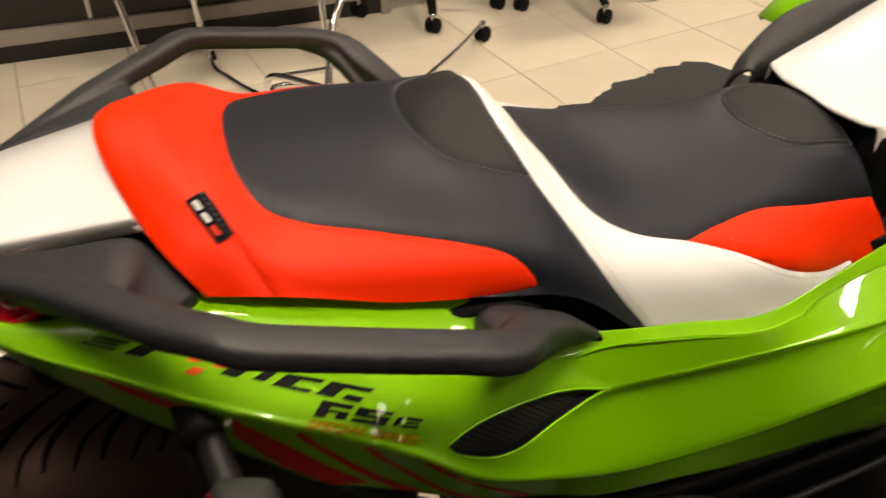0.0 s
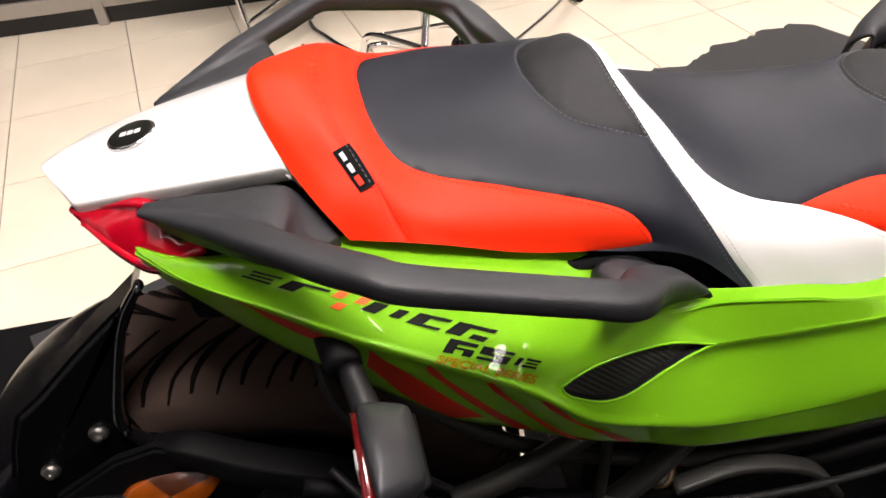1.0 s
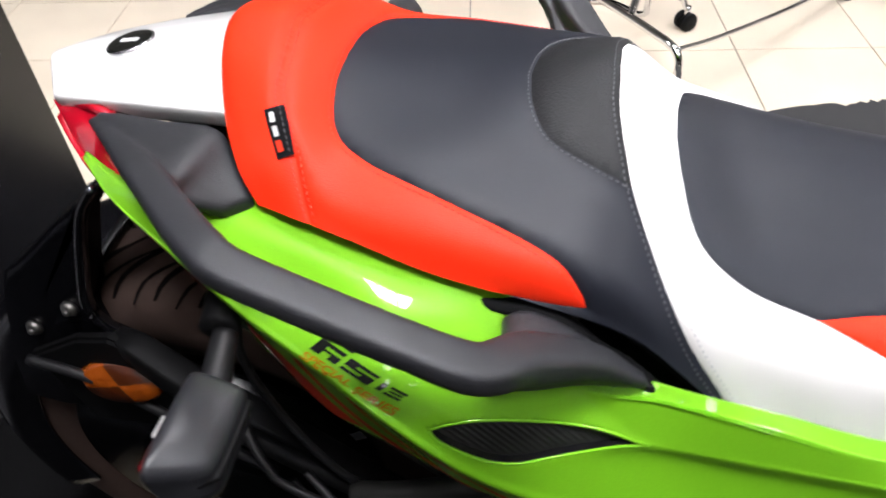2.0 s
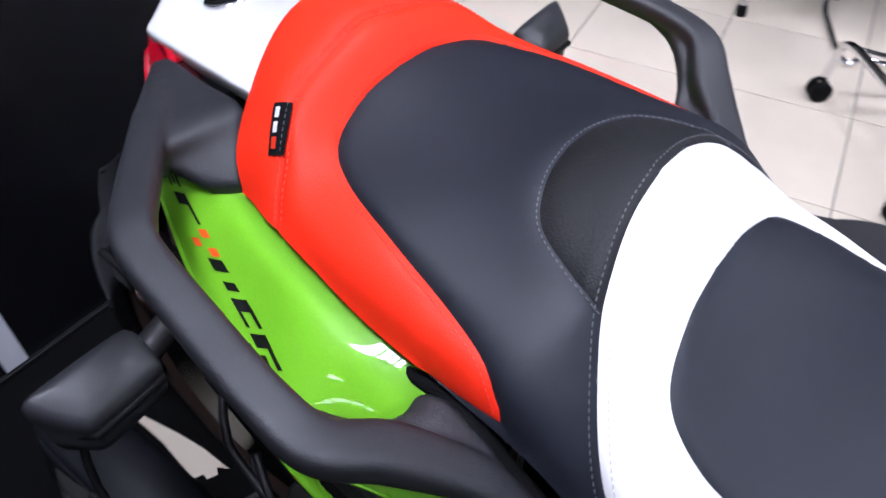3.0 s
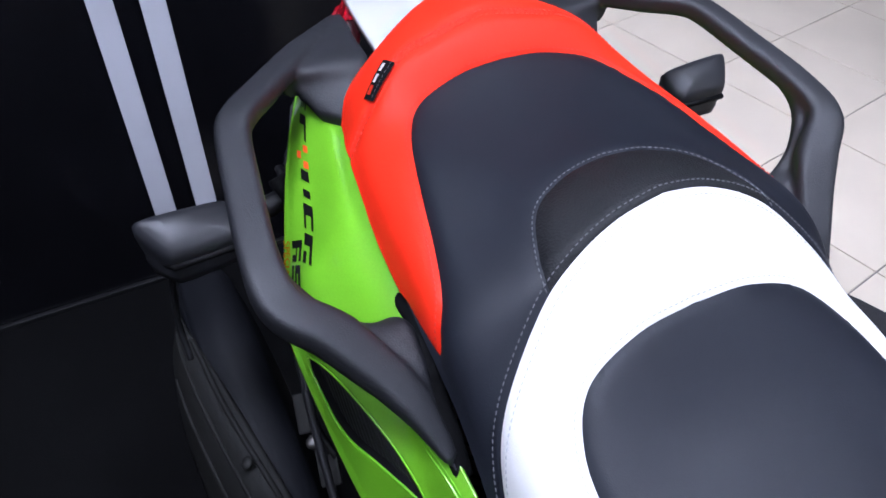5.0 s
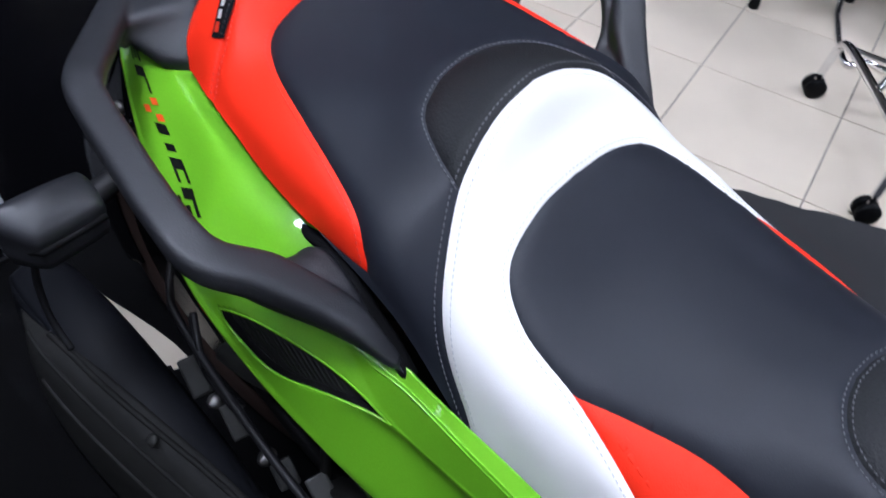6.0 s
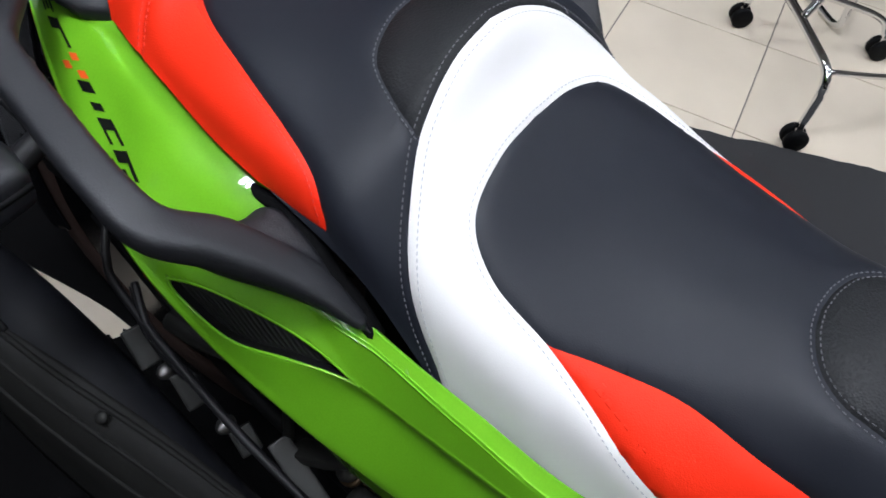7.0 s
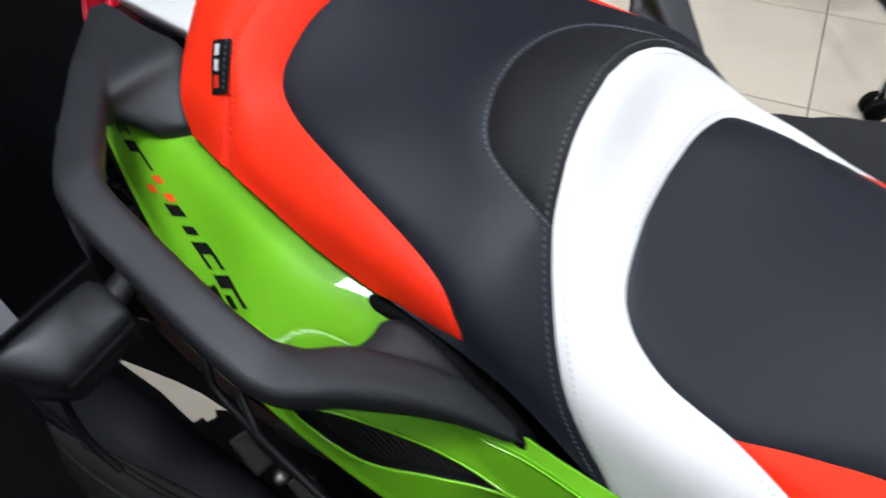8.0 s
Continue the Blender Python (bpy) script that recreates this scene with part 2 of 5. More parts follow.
class Skin:
    """A smooth surface through a net of control points: rows along u, columns along v."""

    def __init__(self, rows):
        self.net = np.array(rows, float)
        self.nu, self.nv = self.net.shape[:2]

    @staticmethod
    def weights(s, n):
        s = np.clip(np.asarray(s, float), 0, n - 1 - 1e-9)
        i = s.astype(int)
        f = s - i
        w = np.zeros((len(s), n))
        part_w = (-0.5 * f + f**2 - 0.5 * f**3, 1 - 2.5 * f**2 + 1.5 * f**3, 0.5 * f + 2 * f**2 - 1.5 * f**3, -0.5 * f**2 + 0.5 * f**3)
        k = np.arange(len(s))
        for j, q in zip((-1, 0, 1, 2), part_w):
            col = i + j
            low, high = col < 0, col > n - 1
            mid = ~(low | high)
            np.add.at(w, (k[mid], col[mid]), q[mid])
            np.add.at(w, (k[low], 0 * k[low]), 2 * q[low])
            np.add.at(w, (k[low], 0 * k[low] + 1), -q[low])
            np.add.at(w, (k[high], 0 * k[high] + n - 1), 2 * q[high])
            np.add.at(w, (k[high], 0 * k[high] + n - 2), -q[high])
        return w

    def at(self, uv):
        uv = np.asarray(uv, float)
        return np.einsum("ka,kb,abc->kc", self.weights(uv[:, 0], self.nu), self.weights(uv[:, 1], self.nv), self.net)

    def normal(self, uv, flip=1.0):
        uv = np.asarray(uv, float)
        e = 0.02
        du = self.at(uv + (e, 0)) - self.at(uv - (e, 0))
        dv = self.at(uv + (0, e)) - self.at(uv - (0, e))
        n = np.cross(du, dv)
        return flip * n / np.maximum(np.linalg.norm(n, axis=1), 1e-12)[:, None]

    def find(self, points):
        """The u and v of the surface's nearest places to some points."""
        gu, gv = np.meshgrid(np.linspace(0, self.nu - 1, 8 * self.nu), np.linspace(0, self.nv - 1, 10 * self.nv), indexing="ij")
        grid = np.stack([gu.ravel(), gv.ravel()], 1)
        where = self.at(grid)
        out = []
        for p in np.asarray(points, float):
            best = grid[((where - p) ** 2).sum(1).argmin()]
            step = 0.14
            for _ in range(5):
                d = np.linspace(-step, step, 7)
                a, b = np.meshgrid(best[0] + d, best[1] + d, indexing="ij")
                near = np.stack([np.clip(a.ravel(), 0, self.nu - 1), np.clip(b.ravel(), 0, self.nv - 1)], 1)
                best = near[((self.at(near) - p) ** 2).sum(1).argmin()]
                step *= 0.35
            out.append(best)
        return np.array(out)


def inside(poly, pts):
    poly, pts = np.asarray(poly), np.asarray(pts)
    hit = np.zeros(len(pts), bool)
    for (x0, y0), (x1, y1) in zip(poly, np.roll(poly, -1, 0)):
        cross = (y0 > pts[:, 1]) != (y1 > pts[:, 1])
        with np.errstate(divide="ignore", invalid="ignore"):
            x = (x1 - x0) * (pts[:, 1] - y0) / (y1 - y0) + x0
        hit ^= cross & (pts[:, 0] < x)
    return hit


def cut_skin(skin, seams, regions, res, flip, puff=0.002, width=0.006):
    """Cuts a skin along its seams into panels. regions: (name, uv polygon) in order of rank; what is in none is "rest".
    Seams are drawn in a little. Returns name -> (verts, faces)."""
    from mathutils.geometry import delaunay_2d_cdt
    nu, nv = res
    su, sv = 1.0, 1.0
    pts, edges = [], []
    for i in range(nu + 1):
        for j in range(nv + 1):
            pts.append((su * (skin.nu - 1) * i / nu, sv * (skin.nv - 1) * j / nv))
    seam_uv = []
    for s in seams:
        s = np.clip(np.asarray(s), 0, (skin.nu - 1, skin.nv - 1))
        start = len(pts)
        pts += [tuple(q) for q in s]
        edges += [(start + k, start + k + 1) for k in range(len(s) - 1)]
        seam_uv.append(s)
    out = delaunay_2d_cdt([Vector(p) for p in pts], edges, [], 0, 1e-5)
    uv = np.array([tuple(v) for v in out[0]])
    tris = np.array([f for f in out[2] if len(f) == 3])
    place, norm = skin.at(uv), skin.normal(uv, flip)
    if seam_uv:
        line = np.vstack([skin.at(s) for s in seam_uv])
        dist = np.full(len(place), 9.0)
        for k in range(0, len(line), 60):
            dist = np.minimum(dist, np.sqrt(((place[:, None] - line[None, k : k + 60]) ** 2).sum(-1)).min(1))
        place = place + norm * (puff * (1 - np.exp(-dist / width)))[:, None]
    mid = uv[tris].mean(1)
    left = np.ones(len(tris), bool)
    made = {}
    for name, poly in list(regions) + [("rest", None)]:
        mine = left & (inside(poly, mid) if poly is not None else True)
        left &= ~mine
        if mine.any():
            used, idx = np.unique(tris[mine], return_inverse=True)
            f = idx.reshape(-1, 3)
            if flip < 0:
                f = f[:, ::-1]
            made[name] = (place[used], f)
    return made


def stitches(name, skin, uv, flip, mat, parent, label="", length=0.0030, gap=0.0020, r=0.00034, lift=0.0007, base=0.0):
    """A row of thread stitches along a line on a skin."""
    dense = np.stack([np.interp(np.linspace(0, 1, 400), np.linspace(0, 1, len(uv)), np.asarray(uv)[:, k]) for k in (0, 1)], 1)
    n = skin.normal(dense, flip)
    p = skin.at(dense) + base * n
    s = np.r_[0, np.cumsum(np.linalg.norm(np.diff(p, axis=0), axis=1))]
    verts, faces = [], []
    for a in np.arange(0, s[-1] - length, length + gap):
        q = [np.array([np.interp(v, s, p[:, k]) for k in range(3)]) for v in (a, a + length)]
        w = np.array([np.interp(a, s, n[:, k]) for k in range(3)])
        t = q[1] - q[0]
        side = np.cross(t, w)
        side /= max(1e-9, np.linalg.norm(side))
        b = len(verts)
        for e in (0, 1):
            verts += [q[e] + r * side * 1.2, q[e] + w * lift, q[e] - r * side * 1.2]
        mid = [(q[0] + q[1]) / 2 + r * side * 1.6, (q[0] + q[1]) / 2 + w * lift * 1.6, (q[0] + q[1]) / 2 - r * side * 1.6]
        verts += mid
        faces += [(b, b + 6, b + 7, b + 1), (b + 6, b + 3, b + 4, b + 7), (b + 1, b + 7, b + 8, b + 2), (b + 7, b + 4, b + 5, b + 8)]
    ob = mesh_object(name, verts, faces, mat, parent, label)
    return tagged(ob, kind="stuff")


def decal(name, skin, flip, corners, shapes, mat, parent, label="", lift=0.0006, side=1):
    """Flat marks laid on a skin. corners: the lower edge (two or three points), then the upper; shapes: outlines in that square."""
    c = np.asarray(corners)
    bm = bmesh.new()
    for shape in shapes:
        bm.faces.new([bm.verts.new((x, y, 0)) for x, y in shape])
    bmesh.ops.triangulate(bm, faces=bm.faces)
    for _ in range(3):
        long_edges = [e for e in bm.edges if e.calc_length() > 0.09]
        if long_edges:
            bmesh.ops.subdivide_edges(bm, edges=long_edges, cuts=1)
            bmesh.ops.triangulate(bm, faces=bm.faces)
    st = np.array([(v.co.x, v.co.y) for v in bm.verts])
    a, b = st[:, :1], st[:, 1:]
    half = len(c) // 2
    if half == 2:
        w = np.hstack([1 - a, a])
    else:
        w = np.hstack([(1 - a) * (1 - 2 * a), 4 * a * (1 - a), a * (2 * a - 1)])
    uv = skin.find((w @ c[:half]) * (1 - b) + (w @ c[half:]) * b)
    p = skin.at(uv) + lift * skin.normal(uv, flip)
    for v, q in zip(bm.verts, p):
        v.co = (q[0], q[1] * side, q[2])
    return part(name, bm, mat, parent, label)


def mirror_y(ob_verts):
    v = np.array(ob_verts, float)
    v[:, 1] *= -1
    return v


# ---- floor, room ----
TILE, TILE_TURN, TILE_AT = 0.4045, 0.16233, (0.0454, 1.5950)
ROOM = (-4.2, 5.6, -6.4, 5.0)
LAID = pose(.0252, -.0007, 0, 0, 0, -.814) @ Matrix.Scale(1.0202, 4)  # how the loose furniture stands to the motorcycle


def build_floor():
    bm = bmesh.new()
    box(bm, (ROOM[0], ROOM[2], -0.12), (ROOM[1], ROOM[3], -0.004))
    floor = part("floor", bm, M_GROUT, smooth=False)
    tagged(floor, "grey grout bed of the tiled showroom floor", "floor", kind="structure")
    bm = bmesh.new()
    h = TILE / 2 - 0.0018
    box(bm, (-h, -h, -0.012), (h, h, 0.0), 0.0015)
    first = part("tile", bm, M_TILE, floor, "beige glazed ceramic floor tile", smooth=False)
    me = first.data
    c, s = math.cos(TILE_TURN), math.sin(TILE_TURN)
    spots, rest = [], []
    for i in range(-26, 30):
        for j in range(-32, 24):
            u, v = (i + 0.5) * TILE, (j + 0.5) * TILE
            x, y = TILE_AT[0] + c * u - s * v, TILE_AT[1] + s * u + c * v
            if ROOM[0] - 0.05 < x < ROOM[1] + 0.05 and ROOM[2] - 0.05 < y < ROOM[3] + 0.05:
                (spots if (-2.2 < x < 3.0 and -1.2 < y < 3.6) else rest).append((x, y))
    for k, (x, y) in enumerate(spots):
        ob = first if k == 0 else new("tile", me)
        if k:
            ob.parent = floor
        ob.matrix_local = pose(x, y, 0, 0, 0, math.degrees(TILE_TURN))
    verts, faces = [], []
    base = np.array([tuple(v.co) for v in me.vertices])
    polys = [tuple(p.vertices) for p in me.polygons]
    for x, y in rest:
        b = len(verts)
        verts += [(x + c * q[0] - s * q[1], y + s * q[0] + c * q[1], q[2]) for q in base]
        faces += [tuple(b + k for k in p) for p in polys]
    tagged(mesh_object("outer_tiles", verts, faces, M_TILE, floor, smooth=False), kind="stuff")


def build_room():
    x0, x1, y0, y1 = ROOM
    for name, lo, hi in (("wall_rear", (x0 - 0.2, y0, 0), (x0, y1, CEILING_Z)), ("wall_front", (x1, y0, 0), (x1 + 0.2, y1, CEILING_Z)),
                         ("wall_right", (x0, y0 - 0.2, 0), (x1, y0, CEILING_Z)), ("wall_left", (x0, y1, 0), (x1, y1 + 0.2, CEILING_Z))):
        bm = bmesh.new()
        box(bm, lo, hi)
        tagged(part(name, bm, M_WALL, smooth=False), "plain grey painted showroom wall", "wall", kind="structure")
    bm = bmesh.new()
    box(bm, (x0, y0, CEILING_Z), (x1, y1, CEILING_Z + 0.2))
    tagged(part("ceiling", bm, M_CEILING, smooth=False), "plain grey showroom ceiling", "ceiling", kind="structure")
    # the added fill lamp gets the same housing as the rows
    for x, y in LAMPS:
        lamp = thing("ceiling_light", "square fluorescent ceiling light with a white louvre", "light", "ceiling lights", (x, y, CEILING_Z))
        bm = bmesh.new()
        for lo, hi in (((-0.31, -0.31, -0.09), (0.31, -0.28, 0)), ((-0.31, 0.28, -0.09), (0.31, 0.31, 0)), ((-0.31, -0.28, -0.09), (-0.28, 0.28, 0)), ((0.28, -0.28, -0.09), (0.31, 0.28, 0))):
            box(bm, lo, hi)
        frame_ob = part("frame", bm, M_CEILING, lamp, smooth=False)
        for k in (-0.14, 0, 0.14):
            bm = bmesh.new()
            box(bm, (k - 0.022, -0.28, -0.088), (k + 0.022, 0.28, -0.056))
            part("louvre", bm, M_STRIPE, frame_ob, smooth=False)
        bm = bmesh.new()
        box(bm, (-0.28, -0.28, -0.03), (0.28, 0.28, -0.01))
        part("diffuser", bm, M_DIFFUSER, lamp, smooth=False)


def build_mat():
    """A loose charcoal carpet under the motorcycle, with a torn edge."""
    turn = math.radians(21.9)
    c, s = math.cos(turn), math.sin(turn)

    def at(u, v):
        v -= .05 * min(1, max(0, (u - .75) / .15)) + .05 * min(1, max(0, (u - 1.25) / .2))
        return (c * u - s * v, 1.108 + s * u + c * v)

    rnd = random.Random(4)
    edge, u, v = [(-1.02, 0.0)], -1.0, 0.0
    while u < 1.5:
        size = 0.003 if u < 0.72 else 0.016
        v = 0.8 * v + rnd.uniform(-size, size)
        edge.append((u, v + (0.012 * math.sin(23 * u) if u > 0.72 else 0)))
        u += rnd.uniform(0.008, 0.028)
    outline = [at(*p) for p in edge] + [at(1.55, -0.05), at(1.56, -0.25), at(1.6, -0.85), at(-1.02, -0.62)]
    bm = bmesh.new()
    prism(bm, outline, lambda x, y: 0.012, 0.010)
    tagged(part("carpet", bm, M_MAT, smooth=False), "charcoal carpet with a ragged edge lying on the tiles", "carpet", "carpets")
    # second sheet, far darker than the charcoal one, reaching under the motorcycle
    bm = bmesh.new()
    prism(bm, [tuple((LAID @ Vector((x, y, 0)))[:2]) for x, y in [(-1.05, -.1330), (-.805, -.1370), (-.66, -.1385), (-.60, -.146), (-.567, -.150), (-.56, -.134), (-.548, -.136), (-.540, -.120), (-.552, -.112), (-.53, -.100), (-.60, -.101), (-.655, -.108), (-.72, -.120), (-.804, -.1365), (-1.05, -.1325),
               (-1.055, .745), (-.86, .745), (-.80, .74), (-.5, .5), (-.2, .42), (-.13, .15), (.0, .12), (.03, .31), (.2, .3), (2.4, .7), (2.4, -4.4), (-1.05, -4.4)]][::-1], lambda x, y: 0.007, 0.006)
    tagged(part("carpet", bm, M_MAT_DARK, smooth=False), "black carpet run beside the motorcycle", "carpet", "carpets")


build_floor()
build_room()
build_mat()


def build_partition():
    p = thing("partition", "tall black laminate partition with two pale vertical strips", "partition", at=(-.997, 0, 0))
    bm = bmesh.new()
    box(bm, (-0.06, -2.6, 0.0), (0.0, 0.53, 2.1), 0.004)
    part("board", bm, M_BLACK_BOARD, p, smooth=False)
    for y0 in (-0.2965, -0.213):
        bm = bmesh.new()
        box(bm, (0.0005, y0, 0.02), (0.006, y0 + 0.0425, 2.08), 0.001)
        part("strip", bm, M_STRIPE, p, "pale grey vertical strip", smooth=False)
    bm = bmesh.new()
    box(bm, (0.0005, -2.6, 0.0), (0.012, 0.53, 0.018), 0.002)
    part("skirting", bm, M_GREY_PLASTIC, p, smooth=False)


build_partition()


# ---- the motorcycle ----
bike = thing("motorcycle", "green and white three-wheeled motorcycle with a red and black seat", "motorcycle")

SEAT_NET = []


def seat_row(*controls, wider=0.0, drop=0.0):
    """One cross-section of the seat: its right half from the middle outwards; the left half is its mirror image, a little wider where named."""
    right = list(controls)
    left = [(x, -y + wider * min(1, k / 2), z - drop * (k >= 3)) for k, (x, y, z) in enumerate(right)]
    SEAT_NET.append(left[:0:-1] + right)


seat_row((-0.2714, 0, 0.8968), (-0.2660, -0.0392, 0.8895), (-0.2509, -0.0843, 0.8678), (-0.2290, -0.1249, 0.8456), (-0.2126, -0.1390, 0.8239))
seat_row((-0.2578, 0, 0.9017), (-0.2527, -0.0422, 0.8926), (-0.2369, -0.0831, 0.8772), (-0.2165, -0.1199, 0.8543), (-0.2004, -0.1416, 0.8228))
seat_row((-0.2122, 0, 0.8945), (-0.2084, -0.0474, 0.8893), (-0.2006, -0.0936, 0.8770), (-0.1868, -0.1262, 0.8482), (-0.1731, -0.1498, 0.8205))
seat_row((-0.1698, 0, 0.8668), (-0.1677, -0.0528, 0.8627), (-0.1617, -0.0999, 0.8539), (-0.1504, -0.1386, 0.8342), (-0.1374, -0.1552, 0.8128))
seat_row((-0.1006, 0, 0.8569), (-0.1008, -0.0538, 0.8533), (-0.0962, -0.1080, 0.8468), (-0.0901, -0.1483, 0.8254), (-0.0820, -0.1626, 0.7990))
seat_row((-0.0395, 0, 0.8617), (-0.0399, -0.0543, 0.8556), (-0.0305, -0.1071, 0.8406), (-0.0219, -0.1542, 0.8171), (-0.0115, -0.1677, 0.7868))
seat_row((0.0133, 0, 0.8758), (0.0147, -0.0508, 0.8648), (0.0218, -0.0995, 0.8437), (0.0402, -0.1563, 0.8075), (0.0610, -0.1700, 0.7660))
seat_row((0.0407, 0, 0.8730), (0.0398, -0.0438, 0.8654), (0.0475, -0.0945, 0.8421), (0.0811, -0.1521, 0.7812), (0.1330, -0.1705, 0.7000))
seat_row((0.0651, 0, 0.8356), (0.0663, -0.0480, 0.8333), (0.0769, -0.0966, 0.8128), (0.1112, -0.1522, 0.7655), (0.1720, -0.1684, 0.6856))
seat_row((0.0991, 0, 0.8082), (0.1017, -0.0530, 0.8062), (0.1146, -0.1037, 0.7892), (0.1519, -0.1532, 0.7519), (0.2151, -0.1655, 0.6720), wider=0.003, drop=0)
seat_row((0.1632, 0, 0.7818), (0.1637, -0.0537, 0.7801), (0.1741, -0.1051, 0.7706), (0.2058, -0.1500, 0.7385), (0.2664, -0.1630, 0.6630), wider=0.007, drop=0.006)
seat_row((0.2427, 0, 0.7756), (0.2431, -0.0501, 0.7733), (0.2540, -0.0966, 0.7617), (0.2828, -0.1450, 0.7250), (0.3294, -0.1510, 0.6590), wider=0.011, drop=0.012)
seat_row((0.3223, 0, 0.7868), (0.3226, -0.0443, 0.7830), (0.3279, -0.0835, 0.7641), (0.3505, -0.1240, 0.7215), (0.3876, -0.1370, 0.6630), wider=0.009, drop=0.01)
seat_row((0.3760, 0, 0.8019), (0.3763, -0.0381, 0.7965), (0.3787, -0.0751, 0.7772), (0.3938, -0.1086, 0.7300), (0.4189, -0.1264, 0.6784), wider=0.004, drop=0.005)
seat_row((0.4118, 0, 0.7962), (0.4121, -0.0346, 0.7915), (0.4136, -0.0718, 0.7746), (0.4235, -0.1052, 0.7334), (0.4499, -0.1189, 0.6803))
SEAT = Skin(SEAT_NET)
SEAT_FLIP = -1.0


def both(uv):
    """A line on the right half that starts on the middle, continued over its mirror image: left end first."""
    m = np.array(uv)
    left = m.copy()
    left[:, 1] = (SEAT.nv - 1) - left[:, 1]
    return np.vstack([left[:0:-1], m])


def to_mirror(uv):
    m = np.array(uv)
    m[:, 1] = (SEAT.nv - 1) - m[:, 1]
    return m


def seat_line(*pts, samples=60, start=True, end=False):
    uv = SEAT.find(spline(pts, samples))
    if start:
        uv[0, 1] = (SEAT.nv - 1) / 2
    if end:
        uv[-1, 1] = SEAT.nv - 1
    return uv


PUFF, SEAM = 0.0028, 0.0045  # how far the covers bulge, and how wide a seam is drawn in


def build_seat():
    seat = new("seat")
    seat.parent = bike
    tagged(seat, "moulded two-level seat in red, black and white vinyl with contrast stitching")
    n_u, n_v = SEAT.nu - 1, SEAT.nv - 1
    red_black = seat_line((-0.1803, 0.0000, 0.8717), (-0.1780, -0.0436, 0.8684), (-0.1658, -0.0874, 0.8579), (-0.1377, -0.1089, 0.8485), (-0.0856, -0.1268, 0.8394), (-0.0295, -0.1429, 0.8269), (0.0059, -0.1551, 0.8144), (0.0228, -0.1669, 0.7984), (0.0273, -0.1741, 0.7875))
    under = seat_line((0.0273, -0.1741, 0.7875), (0.0105, -0.1674, 0.7862), (-0.0080, -0.1672, 0.7875), (-0.0270, -0.1665, 0.7900), samples=20, start=False, end=True)
    red_seam = both(red_black)
    red_black = np.vstack([red_black, under[1:]])
    black_white = seat_line((0.0350, 0.0000, 0.8777), (0.0366, -0.0413, 0.8688), (0.0436, -0.0793, 0.8503), (0.0556, -0.1086, 0.8297), (0.0803, -0.1441, 0.7876), (0.1101, -0.1673, 0.7446), (0.1340, -0.1763, 0.7121), end=True)
    white_in = seat_line((0.0867, 0.0000, 0.8162), (0.0898, -0.0505, 0.8135), (0.1030, -0.0976, 0.7977), (0.1362, -0.1196, 0.7746), (0.1913, -0.1287, 0.7591), (0.2331, -0.1413, 0.7474), (0.2993, -0.1569, 0.7132), (0.3566, -0.1518, 0.6897), (.40, -.135, .683), end=True, samples=80)
    k = int(np.abs(SEAT.at(white_in)[:, 0] - 0.1902).argmin())
    rider_red = seat_line((0.1902, -0.1287, 0.7594), (0.2317, -0.1151, 0.7569), (0.2842, -0.1043, 0.7549), (0.3445, -0.1052, 0.7463), (0.3966, -0.1051, 0.7403), (0.4439, -0.1019, 0.7319), start=False)
    rider_red[0] = white_in[k]
    rider_red[-1, 0] = n_u
    tongue = seat_line((-0.0322, 0, 0.8635), (-0.0268, -0.0372, 0.8612), (-0.0108, -0.0701, 0.8546), (0.0198, -0.0894, 0.8492), (0.0497, -0.0995, 0.8414), start=True)
    j = int(((SEAT.at(black_white) - SEAT.at(tongue[-1:])) ** 2).sum(1).argmin())
    tongue[-1] = black_white[j]
    pad = seat_line((.323, 0, .80), (.327, -.025, .799), (.340, -.050, .794), (.365, -.066, .790), (.41, -.072, .79), (.442, -.074, .79), start=True)
    pad[-1, 0] = n_u
    cross = seat_line((-.219, 0, .897), (-.2113, -.0519, .8894), (-.2055, -.0858, .8810), (-.1873, -.1190, .8555), (-.1790, -.1353, .8384), (-.1719, -.1468, .8245), end=True)
    cross = both(cross)
    rb, bw, wi = both(red_black), both(black_white), both(white_in)
    to, pd = both(tongue), both(pad)
    seams = [rb, bw, cross, wi, rider_red, to_mirror(rider_red), to, pd]
    rear_red = np.vstack([rb, [[0, n_v], [0, 0]]])
    tong_poly = np.vstack([to, both(black_white[: j + 1])[::-1]])
    black_poly = np.vstack([bw, rb[::-1]])
    white_poly = np.vstack([wi, bw[::-1]])
    pad_poly = pd
    right_red = np.vstack([white_in[k:], [[n_u, n_v]], rider_red[::-1]])
    left_red = to_mirror(right_red)
    panels = cut_skin(SEAT, seams, [("rear_cover", rear_red), ("tongue", tong_poly), ("passenger_pad", black_poly), ("bolster", white_poly),
                                    ("side_cover", right_red), ("side_cover_left", left_red), ("front_pad", pad_poly)], (96, 64), SEAT_FLIP, PUFF, SEAM)
    look_of = {"rear_cover": (M_RED_VINYL, "bright red vinyl rear cover"), "tongue": (M_TONGUE, "grained black vinyl insert"),
               "passenger_pad": (M_BLACK_VINYL, "black vinyl passenger pad"), "bolster": (M_WHITE_VINYL, "white vinyl bolster band"),
               "side_cover": (M_RED_VINYL, "bright red vinyl side cover"), "side_cover_left": (M_RED_VINYL, "bright red vinyl side cover"),
               "front_pad": (M_TONGUE, "grained black vinyl insert"), "rest": (M_BLACK_VINYL, "black vinyl rider pad")}
    for name, (v, f) in panels.items():
        mat, label = look_of[name]
